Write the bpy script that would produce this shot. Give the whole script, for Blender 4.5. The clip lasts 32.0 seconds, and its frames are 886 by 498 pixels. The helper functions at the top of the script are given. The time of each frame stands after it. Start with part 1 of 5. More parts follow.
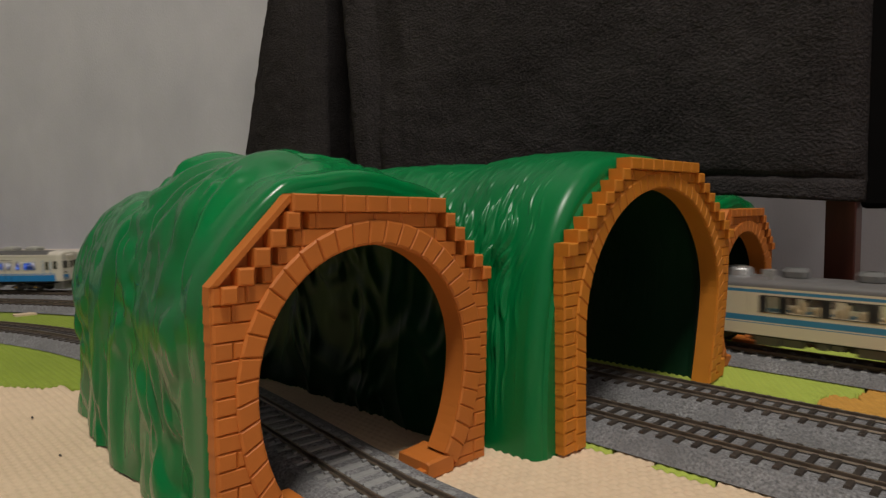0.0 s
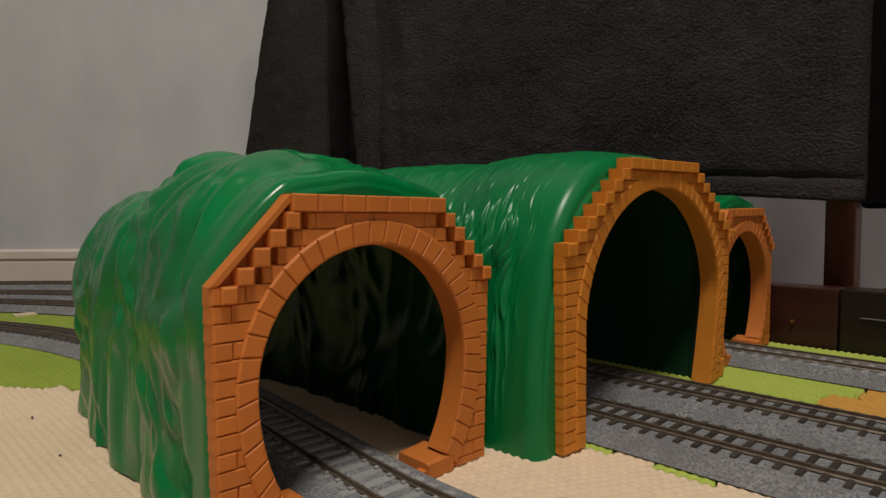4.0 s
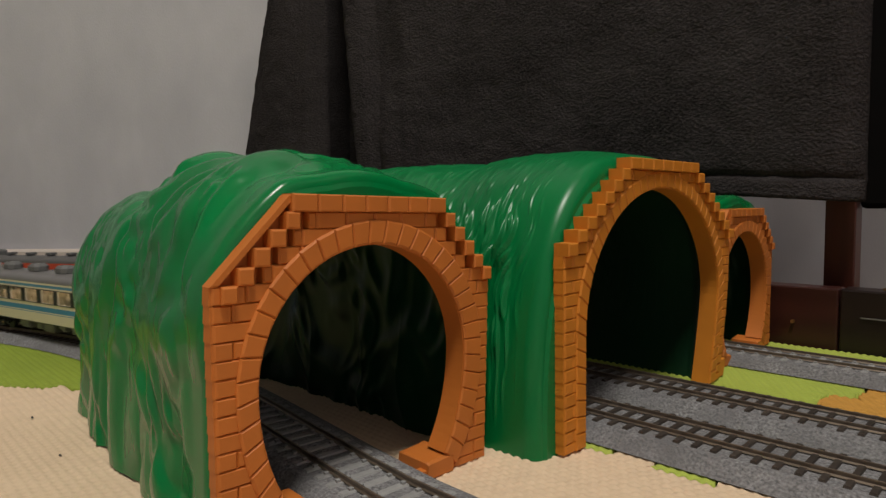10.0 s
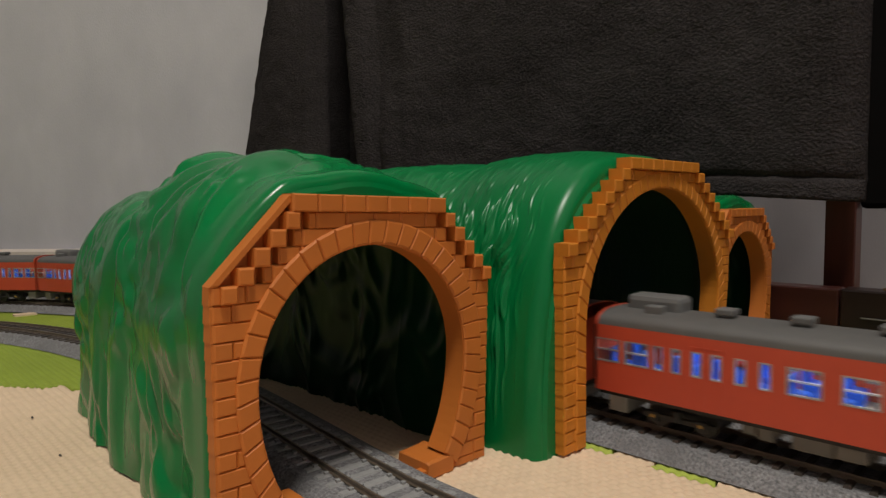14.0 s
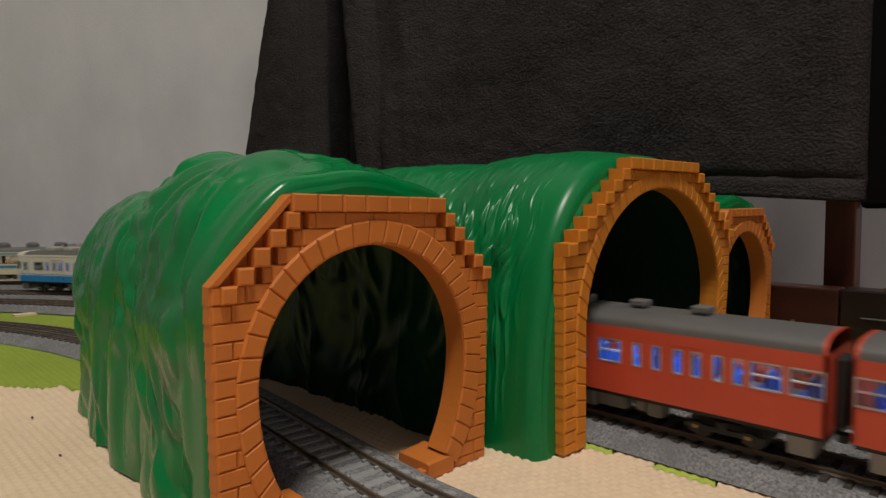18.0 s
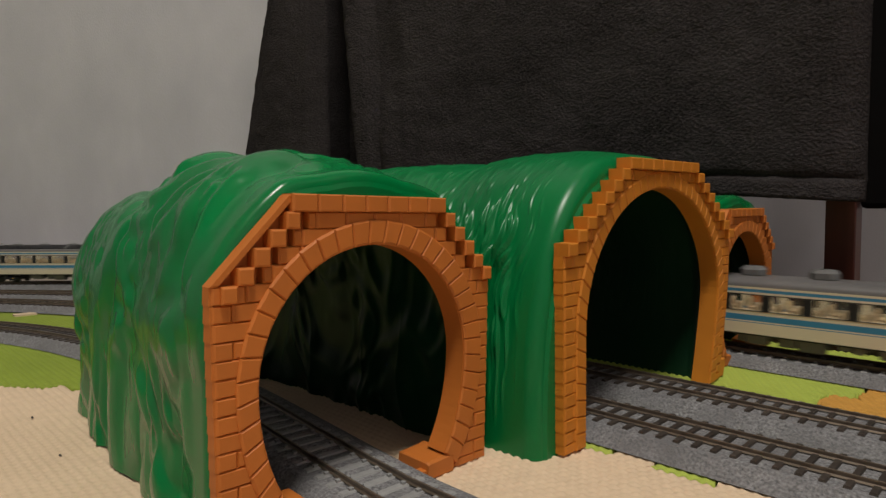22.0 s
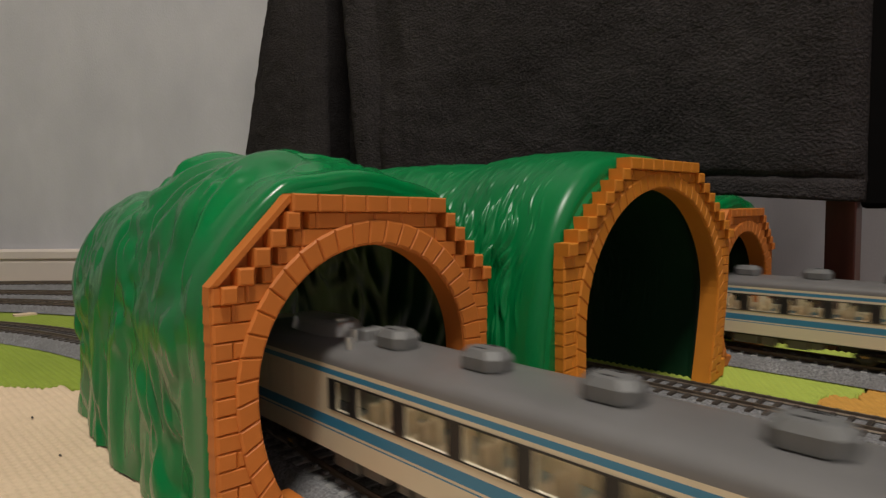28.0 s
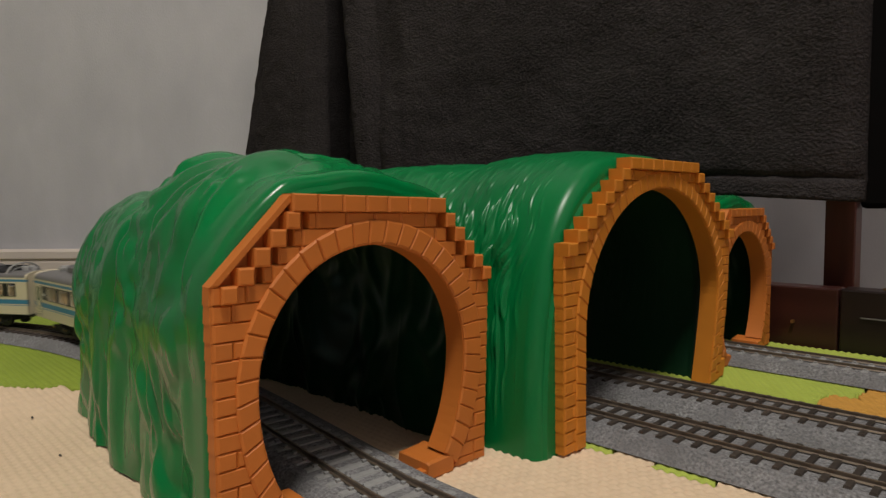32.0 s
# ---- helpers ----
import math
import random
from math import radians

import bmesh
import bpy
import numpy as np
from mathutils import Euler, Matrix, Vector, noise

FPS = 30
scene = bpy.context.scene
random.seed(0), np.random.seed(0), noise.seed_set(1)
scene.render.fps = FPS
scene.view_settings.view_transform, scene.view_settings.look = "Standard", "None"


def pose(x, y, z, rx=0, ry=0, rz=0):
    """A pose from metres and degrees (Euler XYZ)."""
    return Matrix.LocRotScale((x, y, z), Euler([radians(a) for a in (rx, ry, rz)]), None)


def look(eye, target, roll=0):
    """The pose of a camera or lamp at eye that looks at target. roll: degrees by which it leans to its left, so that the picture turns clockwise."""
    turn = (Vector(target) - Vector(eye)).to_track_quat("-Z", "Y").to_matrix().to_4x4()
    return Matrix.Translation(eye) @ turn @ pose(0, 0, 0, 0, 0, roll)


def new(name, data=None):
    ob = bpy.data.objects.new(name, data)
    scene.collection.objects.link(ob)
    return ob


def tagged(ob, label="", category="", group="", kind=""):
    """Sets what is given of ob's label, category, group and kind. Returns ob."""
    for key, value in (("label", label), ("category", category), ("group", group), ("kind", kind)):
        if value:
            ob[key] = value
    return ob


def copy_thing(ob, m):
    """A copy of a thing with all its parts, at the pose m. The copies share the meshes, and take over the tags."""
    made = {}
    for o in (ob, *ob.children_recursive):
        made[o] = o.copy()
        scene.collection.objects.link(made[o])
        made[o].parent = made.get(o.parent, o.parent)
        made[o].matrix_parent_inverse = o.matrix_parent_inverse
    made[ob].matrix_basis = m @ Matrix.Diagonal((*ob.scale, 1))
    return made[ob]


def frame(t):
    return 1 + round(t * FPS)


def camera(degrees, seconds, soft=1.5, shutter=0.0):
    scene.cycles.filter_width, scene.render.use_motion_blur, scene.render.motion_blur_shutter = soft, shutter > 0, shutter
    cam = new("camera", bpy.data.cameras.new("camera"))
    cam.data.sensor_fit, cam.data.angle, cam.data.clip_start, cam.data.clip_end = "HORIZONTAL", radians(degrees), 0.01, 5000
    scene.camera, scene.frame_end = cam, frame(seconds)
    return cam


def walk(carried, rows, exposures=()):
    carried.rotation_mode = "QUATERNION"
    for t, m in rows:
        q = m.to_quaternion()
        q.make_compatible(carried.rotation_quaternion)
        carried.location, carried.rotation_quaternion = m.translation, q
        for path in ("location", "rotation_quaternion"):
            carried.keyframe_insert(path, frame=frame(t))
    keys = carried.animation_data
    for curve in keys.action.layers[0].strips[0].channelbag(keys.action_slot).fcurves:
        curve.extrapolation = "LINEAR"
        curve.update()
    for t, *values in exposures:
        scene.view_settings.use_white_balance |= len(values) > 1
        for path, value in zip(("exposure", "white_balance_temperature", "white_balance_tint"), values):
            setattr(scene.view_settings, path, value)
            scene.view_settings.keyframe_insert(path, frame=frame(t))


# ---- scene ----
# Floor-level view of a model railway: four oval tracks through three toy tunnels.
# x runs along the straight tracks, y across them, z up; 1 unit = 1 m, trains are 1:80.
cam = camera(71.2, 32.0, soft=1.45, shutter=0.5)
EYE = Vector((0.0, 0.0, 0.10477))
HEAD, TILT = 0.7861, 0.06855
AIM = EYE + Vector((-math.sin(HEAD) * math.cos(TILT), math.cos(HEAD) * math.cos(TILT), -math.sin(TILT)))
VIEW = look(EYE, AIM, -0.755)
walk(cam, [(0.0, VIEW), (32.0, VIEW)],
     [(0.0, -0.09), (3.5, -0.09), (5.5, 0.06), (8.8, 0.06), (9.6, -0.03), (26.5, -0.03), (27.5, 0.06), (31.0, 0.06), (31.8, -0.03), (32.0, -0.03)])

# ---- light ----
scene.view_settings.exposure = 0.0
world = bpy.data.worlds.new("room_air")
scene.world = world
world.use_nodes = True
world.node_tree.nodes["Background"].inputs[0].default_value = (0.9, 0.85, 0.8, 1)
world.node_tree.nodes["Background"].inputs[1].default_value = 0.02


def area_lamp(name, at, target, size, power, colour):
    data = bpy.data.lights.new(name, "AREA")
    data.shape, data.size, data.energy, data.color = "DISK", size, power, colour
    ob = new(name, data)
    ob.matrix_world = look(at, target)
    return ob


area_lamp("ceiling_lamp_light", (0.42, -0.32, 2.27), (0.42, -0.32, 0.0), 0.5, 40.0, (1.0, 0.945, 0.85))


# ---- materials ----
def material(name, colour, rough=0.5, metal=0.0, var=0.12, scale=40.0, bump=0.0, bscale=300.0,
             second=None, mix_scale=8.0, mix_at=0.55, mix_soft=0.12, coat=0.0, spec=0.5, per_piece=0.0, glow=0.0, stretch=(1, 1, 1), relief=0.001):
    """Two-scale procedural surface: base colour with grain, patches of a second colour, fine relief."""
    m = bpy.data.materials.new(name)
    m.use_nodes = True
    nt = m.node_tree
    b = nt.nodes["Principled BSDF"]
    b.inputs["Roughness"].default_value = rough
    b.inputs["Metallic"].default_value = metal
    b.inputs["Specular IOR Level"].default_value = spec
    b.inputs["Coat Weight"].default_value = coat
    b.inputs["Coat Roughness"].default_value = 0.12
    co = nt.nodes.new("ShaderNodeTexCoord")
    mp = nt.nodes.new("ShaderNodeMapping")
    mp.inputs["Scale"].default_value = stretch
    nt.links.new(co.outputs["Object"], mp.inputs["Vector"])

    def noise_node(sc, detail=4.0):
        nd = nt.nodes.new("ShaderNodeTexNoise")
        nd.inputs["Scale"].default_value = sc
        nd.inputs["Detail"].default_value = detail
        nt.links.new(mp.outputs["Vector"], nd.inputs["Vector"])
        return nd

    grain = noise_node(scale)
    ramp = nt.nodes.new("ShaderNodeValToRGB")
    ramp.color_ramp.elements[0].position, ramp.color_ramp.elements[1].position = 0.3, 0.7
    ramp.color_ramp.elements[0].color = (*[c * (1 - var) for c in colour], 1)
    ramp.color_ramp.elements[1].color = (*[min(1, c * (1 + var)) for c in colour], 1)
    nt.links.new(grain.outputs["Fac"], ramp.inputs["Fac"])
    out = ramp.outputs["Color"]
    if second:
        big = noise_node(mix_scale, 5.0)
        mr = nt.nodes.new("ShaderNodeMapRange")
        mr.inputs["From Min"].default_value, mr.inputs["From Max"].default_value = mix_at - mix_soft, mix_at + mix_soft
        nt.links.new(big.outputs["Fac"], mr.inputs["Value"])
        mx = nt.nodes.new("ShaderNodeMix")
        mx.data_type = "RGBA"
        nt.links.new(mr.outputs["Result"], mx.inputs["Factor"])
        nt.links.new(out, mx.inputs["A"])
        mx.inputs["B"].default_value = (*second, 1)
        out = mx.outputs["Result"]
    if per_piece:
        info = nt.nodes.new("ShaderNodeObjectInfo")
        hs = nt.nodes.new("ShaderNodeHueSaturation")
        mr = nt.nodes.new("ShaderNodeMapRange")
        mr.inputs["To Min"].default_value, mr.inputs["To Max"].default_value = 1 - per_piece, 1 + per_piece
        nt.links.new(info.outputs["Random"], mr.inputs["Value"])
        nt.links.new(mr.outputs["Result"], hs.inputs["Value"])
        nt.links.new(out, hs.inputs["Color"])
        out = hs.outputs["Color"]
    nt.links.new(out, b.inputs["Base Color"])
    if bump:
        bn = noise_node(bscale, 3.0)
        bp = nt.nodes.new("ShaderNodeBump")
        bp.inputs["Strength"].default_value = bump
        bp.inputs["Distance"].default_value = relief
        nt.links.new(bn.outputs["Fac"], bp.inputs["Height"])
        nt.links.new(bp.outputs["Normal"], b.inputs["Normal"])
    if glow:
        b.inputs["Emission Color"].default_value = (*colour, 1)
        b.inputs["Emission Strength"].default_value = glow
    return m


def glass_material(name, tint, rough=0.05, alpha=0.25):
    m = bpy.data.materials.new(name)
    m.use_nodes = True
    nt = m.node_tree
    b = nt.nodes["Principled BSDF"]
    b.inputs["Base Color"].default_value = (*tint, 1)
    b.inputs["Roughness"].default_value = rough
    tr = nt.nodes.new("ShaderNodeBsdfTransparent")
    mx = nt.nodes.new("ShaderNodeMixShader")
    mx.inputs[0].default_value = alpha
    nt.links.new(tr.outputs[0], mx.inputs[1])
    nt.links.new(b.outputs[0], mx.inputs[2])
    nt.links.new(mx.outputs[0], nt.nodes["Material Output"].inputs["Surface"])
    return m


M = {}
M["wall"] = material("wallpaper", (0.555, 0.545, 0.585), 0.85, var=0.03, scale=30, bump=0.25, bscale=500, second=(0.475, 0.470, 0.512), mix_scale=11, mix_soft=0.18, stretch=(1, 1, 0.6))
M["ceiling"] = material("ceiling_paint", (0.75, 0.73, 0.70), 0.9, var=0.02)
M["skirting"] = material("skirting_paint", (0.70, 0.62, 0.56), 0.45, var=0.03, scale=25)
M["floor"] = material("floor_boards", (0.30, 0.19, 0.11), 0.4, var=0.2, scale=14, stretch=(1, 8, 1))
M["beige"] = material("foam_beige", (0.71, 0.545, 0.38), 0.85, var=0.05, scale=120, bump=0.15, bscale=900, second=(0.64, 0.485, 0.335), mix_scale=7)
M["lime"] = material("foam_lime", (0.40, 0.485, 0.080), 0.8, var=0.06, scale=120, bump=0.15, bscale=900, second=(0.35, 0.435, 0.065), mix_scale=7)
M["olive"] = material("foam_green", (0.255, 0.335, 0.034), 0.8, var=0.06, scale=120, bump=0.15, bscale=900, second=(0.22, 0.295, 0.030), mix_scale=7)
M["orange_mat"] = material("foam_orange", (0.55, 0.28, 0.05), 0.8, var=0.06, scale=120, bump=0.15, bscale=900)
M["ballast"] = material("grey_ballast", (0.215, 0.213, 0.222), 0.9, var=0.6, scale=800, bump=0.9, bscale=800, second=(0.145, 0.143, 0.150), mix_scale=60, mix_soft=0.25)
M["tie_dark"] = material("tie_brown", (0.044, 0.034, 0.028), 0.6, var=0.2, scale=200, per_piece=0.25)
M["tie_grey"] = material("tie_concrete", (0.29, 0.29, 0.29), 0.85, var=0.1, scale=300, per_piece=0.08)
M["rail"] = material("rail_steel", (0.19, 0.15, 0.115), 0.38, metal=0.45, var=0.15, scale=90)
M["green"] = material("green_plastic", (0.0006, 0.180, 0.046), 0.24, var=0.09, scale=24, bump=0.10, bscale=160, spec=0.28, coat=0.10,
                      second=(0.022, 0.140, 0.048), mix_scale=30, mix_at=0.61, mix_soft=0.16, stretch=(1, 1, 0.75), relief=0.0008)
M["green_plain"] = material("green_plastic_clean", (0.0005, 0.175, 0.046), 0.32, var=0.08, scale=18, bump=0.06, bscale=240, spec=0.35, second=(0.003, 0.150, 0.042), mix_scale=24, stretch=(1, 1, 0.3))
# same green plastic as the hills, darkened for the shade inside the tunnels
M["green_shaded"] = material("green_plastic_shaded", (0.001, 0.030, 0.011), 0.36, var=0.08, scale=18, spec=0.25)
M["green_shaded_matt"] = material("green_plastic_shaded_matt", (0.001, 0.028, 0.010), 0.45, var=0.2, scale=14, stretch=(1, 1, 0.3))
M["brick"] = material("terracotta_plastic", (0.56, 0.165, 0.024), 0.58, var=0.05, scale=60, bump=0.05, bscale=400, per_piece=0.05)
M["brick_amber"] = material("amber_plastic", (0.60, 0.205, 0.015), 0.58, var=0.05, scale=60, bump=0.05, bscale=400, per_piece=0.05)
M["blanket"] = material("grey_fleece", (0.0272, 0.0238, 0.0245), 1.0, var=0.7, scale=480, bump=1.0, bscale=430, second=(0.0535, 0.0475, 0.049), mix_scale=11, mix_soft=0.28, spec=0.05, relief=0.0020, stretch=(0.9, 0.9, 1.15))
M["bed_leg"] = material("red_brown_wood", (0.078, 0.019, 0.012), 0.35, var=0.25, scale=12, stretch=(6, 6, 0.2))
M["bed"] = material("dark_wood", (0.040, 0.010, 0.0075), 0.35, var=0.25, scale=12, stretch=(0.2, 6, 6))
M["bed_dark"] = material("espresso_wood", (0.013, 0.0058, 0.0048), 0.38, var=0.25, scale=12, stretch=(0.2, 6, 6))
# for the unseen slats over the wall gap, pale to bounce light
M["slat"] = material("shade_slat_pale", (0.42, 0.30, 0.18), 0.6, var=0.15, scale=20, stretch=(6, 0.5, 6))
# near black, for the panel that stands in for darkness under the bed
M["bed_shade"] = material("bed_shade_black", (0.002, 0.0014, 0.0014), 0.9, spec=0.15, var=0.25, scale=12, stretch=(0.2, 6, 6))
M["knob"] = material("brass", (0.6, 0.45, 0.22), 0.3, metal=1.0)
M["cream"] = material("cream_paint", (0.68, 0.60, 0.45), 0.35, var=0.02, scale=60)
M["blue"] = material("blue_paint", (0.02, 0.19, 0.46), 0.35, var=0.03, scale=60)
M["stripe"] = material("stripe_blue", (0.045, 0.22, 0.39), 0.4, var=0.03, scale=60)
M["roof_local"] = material("roof_grey_matt", (0.105, 0.102, 0.10), 0.6, var=0.06, scale=60)
M["roof"] = material("roof_grey", (0.155, 0.150, 0.150), 0.36, var=0.06, scale=60)
M["roof_dark"] = material("radiator_black", (0.007, 0.007, 0.009), 0.45, var=0.1, scale=60)
M["unit"] = material("unit_grey", (0.14, 0.14, 0.14), 0.55, var=0.06, scale=80)
M["pale_unit"] = material("pale_unit_grey", (0.36, 0.35, 0.32), 0.5, var=0.06, scale=80)
M["silver_grey"] = material("silver_grey_paint", (0.50, 0.50, 0.50), 0.30, metal=0.6, var=0.04)
M["pale_frame"] = material("pale_frame_grey", (0.40, 0.40, 0.40), 0.45, var=0.05, scale=80)
M["metal"] = material("bare_metal", (0.55, 0.55, 0.53), 0.3, metal=0.9, var=0.05)
M["under"] = material("underframe_black", (0.02, 0.019, 0.018), 0.6, var=0.15, scale=80)
M["under_dark"] = material("underfloor_dark", (0.06, 0.058, 0.054), 0.6, var=0.1, scale=80)
M["plough"] = material("plough_grey", (0.30, 0.29, 0.27), 0.55, var=0.06, scale=80)
M["under_grey"] = material("underfloor_grey", (0.17, 0.165, 0.15), 0.6, var=0.1, scale=80)
M["wheel"] = material("wheel_steel", (0.035, 0.031, 0.028), 0.45, metal=0.3)
M["axle_cap"] = material("axle_cap_yellow", (0.50, 0.28, 0.05), 0.5)
M["red"] = material("vermilion_paint", (0.55, 0.072, 0.034), 0.40, var=0.03, scale=60)
M["white"] = material("white_paint", (0.68, 0.63, 0.55), 0.4, var=0.02, scale=60)
M["lightblue"] = material("light_blue_paint", (0.02, 0.22, 0.55), 0.4, var=0.02, scale=60)
M["rubber"] = material("dark_rubber", (0.015, 0.015, 0.016), 0.7)
M["silver"] = material("window_frame_silver", (0.5, 0.5, 0.5), 0.3, metal=0.7)
M["inside_dark"] = material("interior_teal_grey", (0.14, 0.155, 0.13), 0.5)
M["seat_tan"] = material("seat_tan", (0.56, 0.42, 0.26), 0.7, var=0.1, scale=90)
M["seat_blue"] = material("seat_blue", (0.004, 0.13, 0.72), 0.5, var=0.1, scale=90)
M["inside"] = material("interior_cream", (0.42, 0.38, 0.31), 0.7)
M["glass"] = glass_material("clear_pane", (0.20, 0.23, 0.22), 0.03, 0.11)
M["glass_dark"] = glass_material("dark_pane", (0.022, 0.024, 0.026), 0.08, 0.90)
M["door_glass"] = material("door_glass_green", (0.16, 0.18, 0.13), 0.12, var=0.1, scale=60)
M["seam"] = material("cream_seam", (0.38, 0.33, 0.25), 0.5)
M["glass_cab"] = glass_material("cab_pane", (0.050, 0.052, 0.048), 0.06, 0.86)
M["lamp_white"] = material("lamp_white", (0.85, 0.97, 1.0), 0.3, glow=3.2)
M["sign_glow"] = material("sign_glow", (0.86, 0.97, 1.0), 0.3, glow=2.0)
M["lamp_warm"] = material("lamp_warm", (1.0, 0.75, 0.45), 0.3, glow=5.0)
M["lamp_red"] = material("lamp_red", (1.0, 0.03, 0.06), 0.3, glow=1.6)
M["strip_warm"] = material("interior_light_warm", (1.0, 0.92, 0.74), 0.4, glow=6.5)
M["strip_cool"] = material("interior_light_cool", (0.85, 0.93, 1.0), 0.4, glow=13.0)
M["black"] = material("black_plastic", (0.012, 0.012, 0.013), 0.5)
M["mark"] = material("mark_white", (0.7, 0.7, 0.7), 0.5)


# ---- mesh helpers ----
def link(name, verts, faces, mat, parent=None, label="", smooth=False):
    me = bpy.data.meshes.new(name)
    me.from_pydata([tuple(v) for v in verts], [], faces)
    me.update()
    if mat:
        me.materials.append(mat)
    if smooth:
        me.polygons.foreach_set("use_smooth", [True] * len(me.polygons))
    ob = new(name, me)
    if parent:
        ob.parent = parent
    if label:
        tagged(ob, label)
    return ob


def part(name, bm, mat, parent, label="", smooth=False):
    """Links a bmesh as one mesh object under a thing or a part."""
    bmesh.ops.recalc_face_normals(bm, faces=bm.faces[:])
    me = bpy.data.meshes.new(name)
    bm.to_mesh(me)
    bm.free()
    me.materials.append(mat)
    if smooth:
        me.polygons.foreach_set("use_smooth", [True] * len(me.polygons))
    ob = new(name, me)
    ob.parent = parent
    if label:
        tagged(ob, label)
    return ob


def empty(name, m=None):
    ob = new(name)
    ob.empty_display_size = 0.02
    if m is not None:
        ob.matrix_basis = m
    return ob


def add_box(bm, x0, x1, y0, y1, z0, z1, bevel=0.0, taper=0.0):
    """A box in bm; taper pulls the top in; bevel rounds its edges."""
    vs = [bm.verts.new((x, y, z0)) for x, y in ((x0, y0), (x1, y0), (x1, y1), (x0, y1))]
    tx, ty = taper, taper
    vs += [bm.verts.new((x, y, z1)) for x, y in ((x0 + tx, y0 + ty), (x1 - tx, y0 + ty), (x1 - tx, y1 - ty), (x0 + tx, y1 - ty))]
    fs = [bm.faces.new([vs[i] for i in f]) for f in ((3, 2, 1, 0), (4, 5, 6, 7), (0, 1, 5, 4), (1, 2, 6, 5), (2, 3, 7, 6), (3, 0, 4, 7))]
    if bevel:
        edges = list({e for f in fs for e in f.edges})
        bmesh.ops.bevel(bm, geom=edges, offset=bevel, segments=2, profile=0.5, affect="EDGES")
    return vs


def box_part(name, dims, mat, parent, label="", bevel=0.0, taper=0.0):
    bm = bmesh.new()
    add_box(bm, *dims, bevel=bevel, taper=taper)
    return part(name, bm, mat, parent, label)


def add_cyl(bm, c, r, depth, axis="z", n=16, r2=None):
    rot = {"z": Matrix(), "y": Matrix.Rotation(math.pi / 2, 4, "X"), "x": Matrix.Rotation(math.pi / 2, 4, "Y")}[axis]
    bmesh.ops.create_cone(bm, cap_ends=True, segments=n, radius1=r, radius2=r if r2 is None else r2, depth=depth,
                          matrix=Matrix.Translation(c) @ rot)


def cyl_part(name, c, r, depth, mat, parent, axis="z", n=16, r2=None, label=""):
    bm = bmesh.new()
    add_cyl(bm, c, r, depth, axis, n, r2)
    return part(name, bm, mat, parent, label)


def loft(bm, rows, closed=False, cap0=False, cap1=False):
    vr = [[bm.verts.new(p) for p in r] for r in rows]
    k = len(vr[0])
    for r0, r1 in zip(vr, vr[1:]):
        for i in range(k if closed else k - 1):
            j = (i + 1) % k
            bm.faces.new((r0[i], r1[i], r1[j], r0[j]))
    if cap0:
        bm.faces.new(vr[0])
    if cap1:
        bm.faces.new(vr[-1][::-1])
    return vr


def smooth01(t):
    t = max(0.0, min(1.0, t))
    return t * t * (3 - 2 * t)


# ---- track lines ----
class Line:
    """A closed track centre line, as a dense row of points; s runs with the clock's reverse, first leftwards along the straight."""

    def __init__(self, pts):
        self.p = np.array(pts)
        d = np.diff(np.vstack([self.p, self.p[:1]]), axis=0)
        self.ds = np.hypot(d[:, 0], d[:, 1])
        self.s = np.concatenate([[0], np.cumsum(self.ds)])
        self.length = self.s[-1]
        self.q = np.vstack([self.p, self.p[:1]])

    def at(self, s):
        s = s % self.length
        return np.array([np.interp(s, self.s, self.q[:, 0]), np.interp(s, self.s, self.q[:, 1])])

    def heading(self, s):
        a, b = self.at(s - 0.004), self.at(s + 0.004)
        return math.atan2(b[1] - a[1], b[0] - a[0])


def arc_points(c, r, a0, a1, step=0.012):
    k = max(2, int(abs(a1 - a0) * r / step))
    return [(c[0] + r * math.cos(a0 + (a1 - a0) * i / k), c[1] + r * math.sin(a0 + (a1 - a0) * i / k)) for i in range(k)]


def straight_points(a, b, step=0.02):
    k = max(1, int(math.dist(a, b) / step))
    return [(a[0] + (b[0] - a[0]) * i / k, a[1] + (b[1] - a[1]) * i / k) for i in range(k)]


X_RIGHT = 0.05


def oval(y, r, x_left):
    pts = straight_points((X_RIGHT, y), (x_left, y))
    pts += arc_points((x_left, y - r), r, math.pi / 2, 1.5 * math.pi)
    pts += straight_points((x_left, y - 2 * r), (X_RIGHT, y - 2 * r))
    pts += arc_points((X_RIGHT, y - r), r, -math.pi / 2, math.pi / 2)
    return Line(pts)


def inner_line():
    y0 = 0.134
    pts = straight_points((X_RIGHT, y0), (-0.16, y0))
    # gentle bow through the tunnel
    p0, p1 = Vector((-0.16, y0)), Vector((-0.49, 0.1475))
    m0, m1 = Vector((-0.33, 0.024)), Vector((-0.33, -0.048))
    for i in range(24):
        t = i / 24
        h = (2 * t**3 - 3 * t**2 + 1, t**3 - 2 * t**2 + t, -2 * t**3 + 3 * t**2, t**3 - t**2)
        p = p0 * h[0] + m0 * h[1] + p1 * h[2] + m1 * h[3]
        pts.append((p.x, p.y))
    ang = math.atan2(0.048, 0.33)
    r = 0.62
    c = (p1.x + r * math.sin(ang), p1.y - r * math.cos(ang))
    pts += arc_points(c, r, math.pi / 2 + ang, 1.5 * math.pi)
    yb = c[1] - r
    pts += straight_points((c[0], yb), (X_RIGHT, yb))
    pts += arc_points((X_RIGHT, (y0 + yb) / 2), (y0 - yb) / 2, -math.pi / 2, math.pi / 2)
    return Line(pts)


INNER = inner_line()
SECOND = oval(0.2593, 0.730, -0.415)
THIRD = oval(0.3189, 0.790, -0.43)
OUTER = oval(0.4330, 0.900, -0.40)
RAIL_Z = 0.009


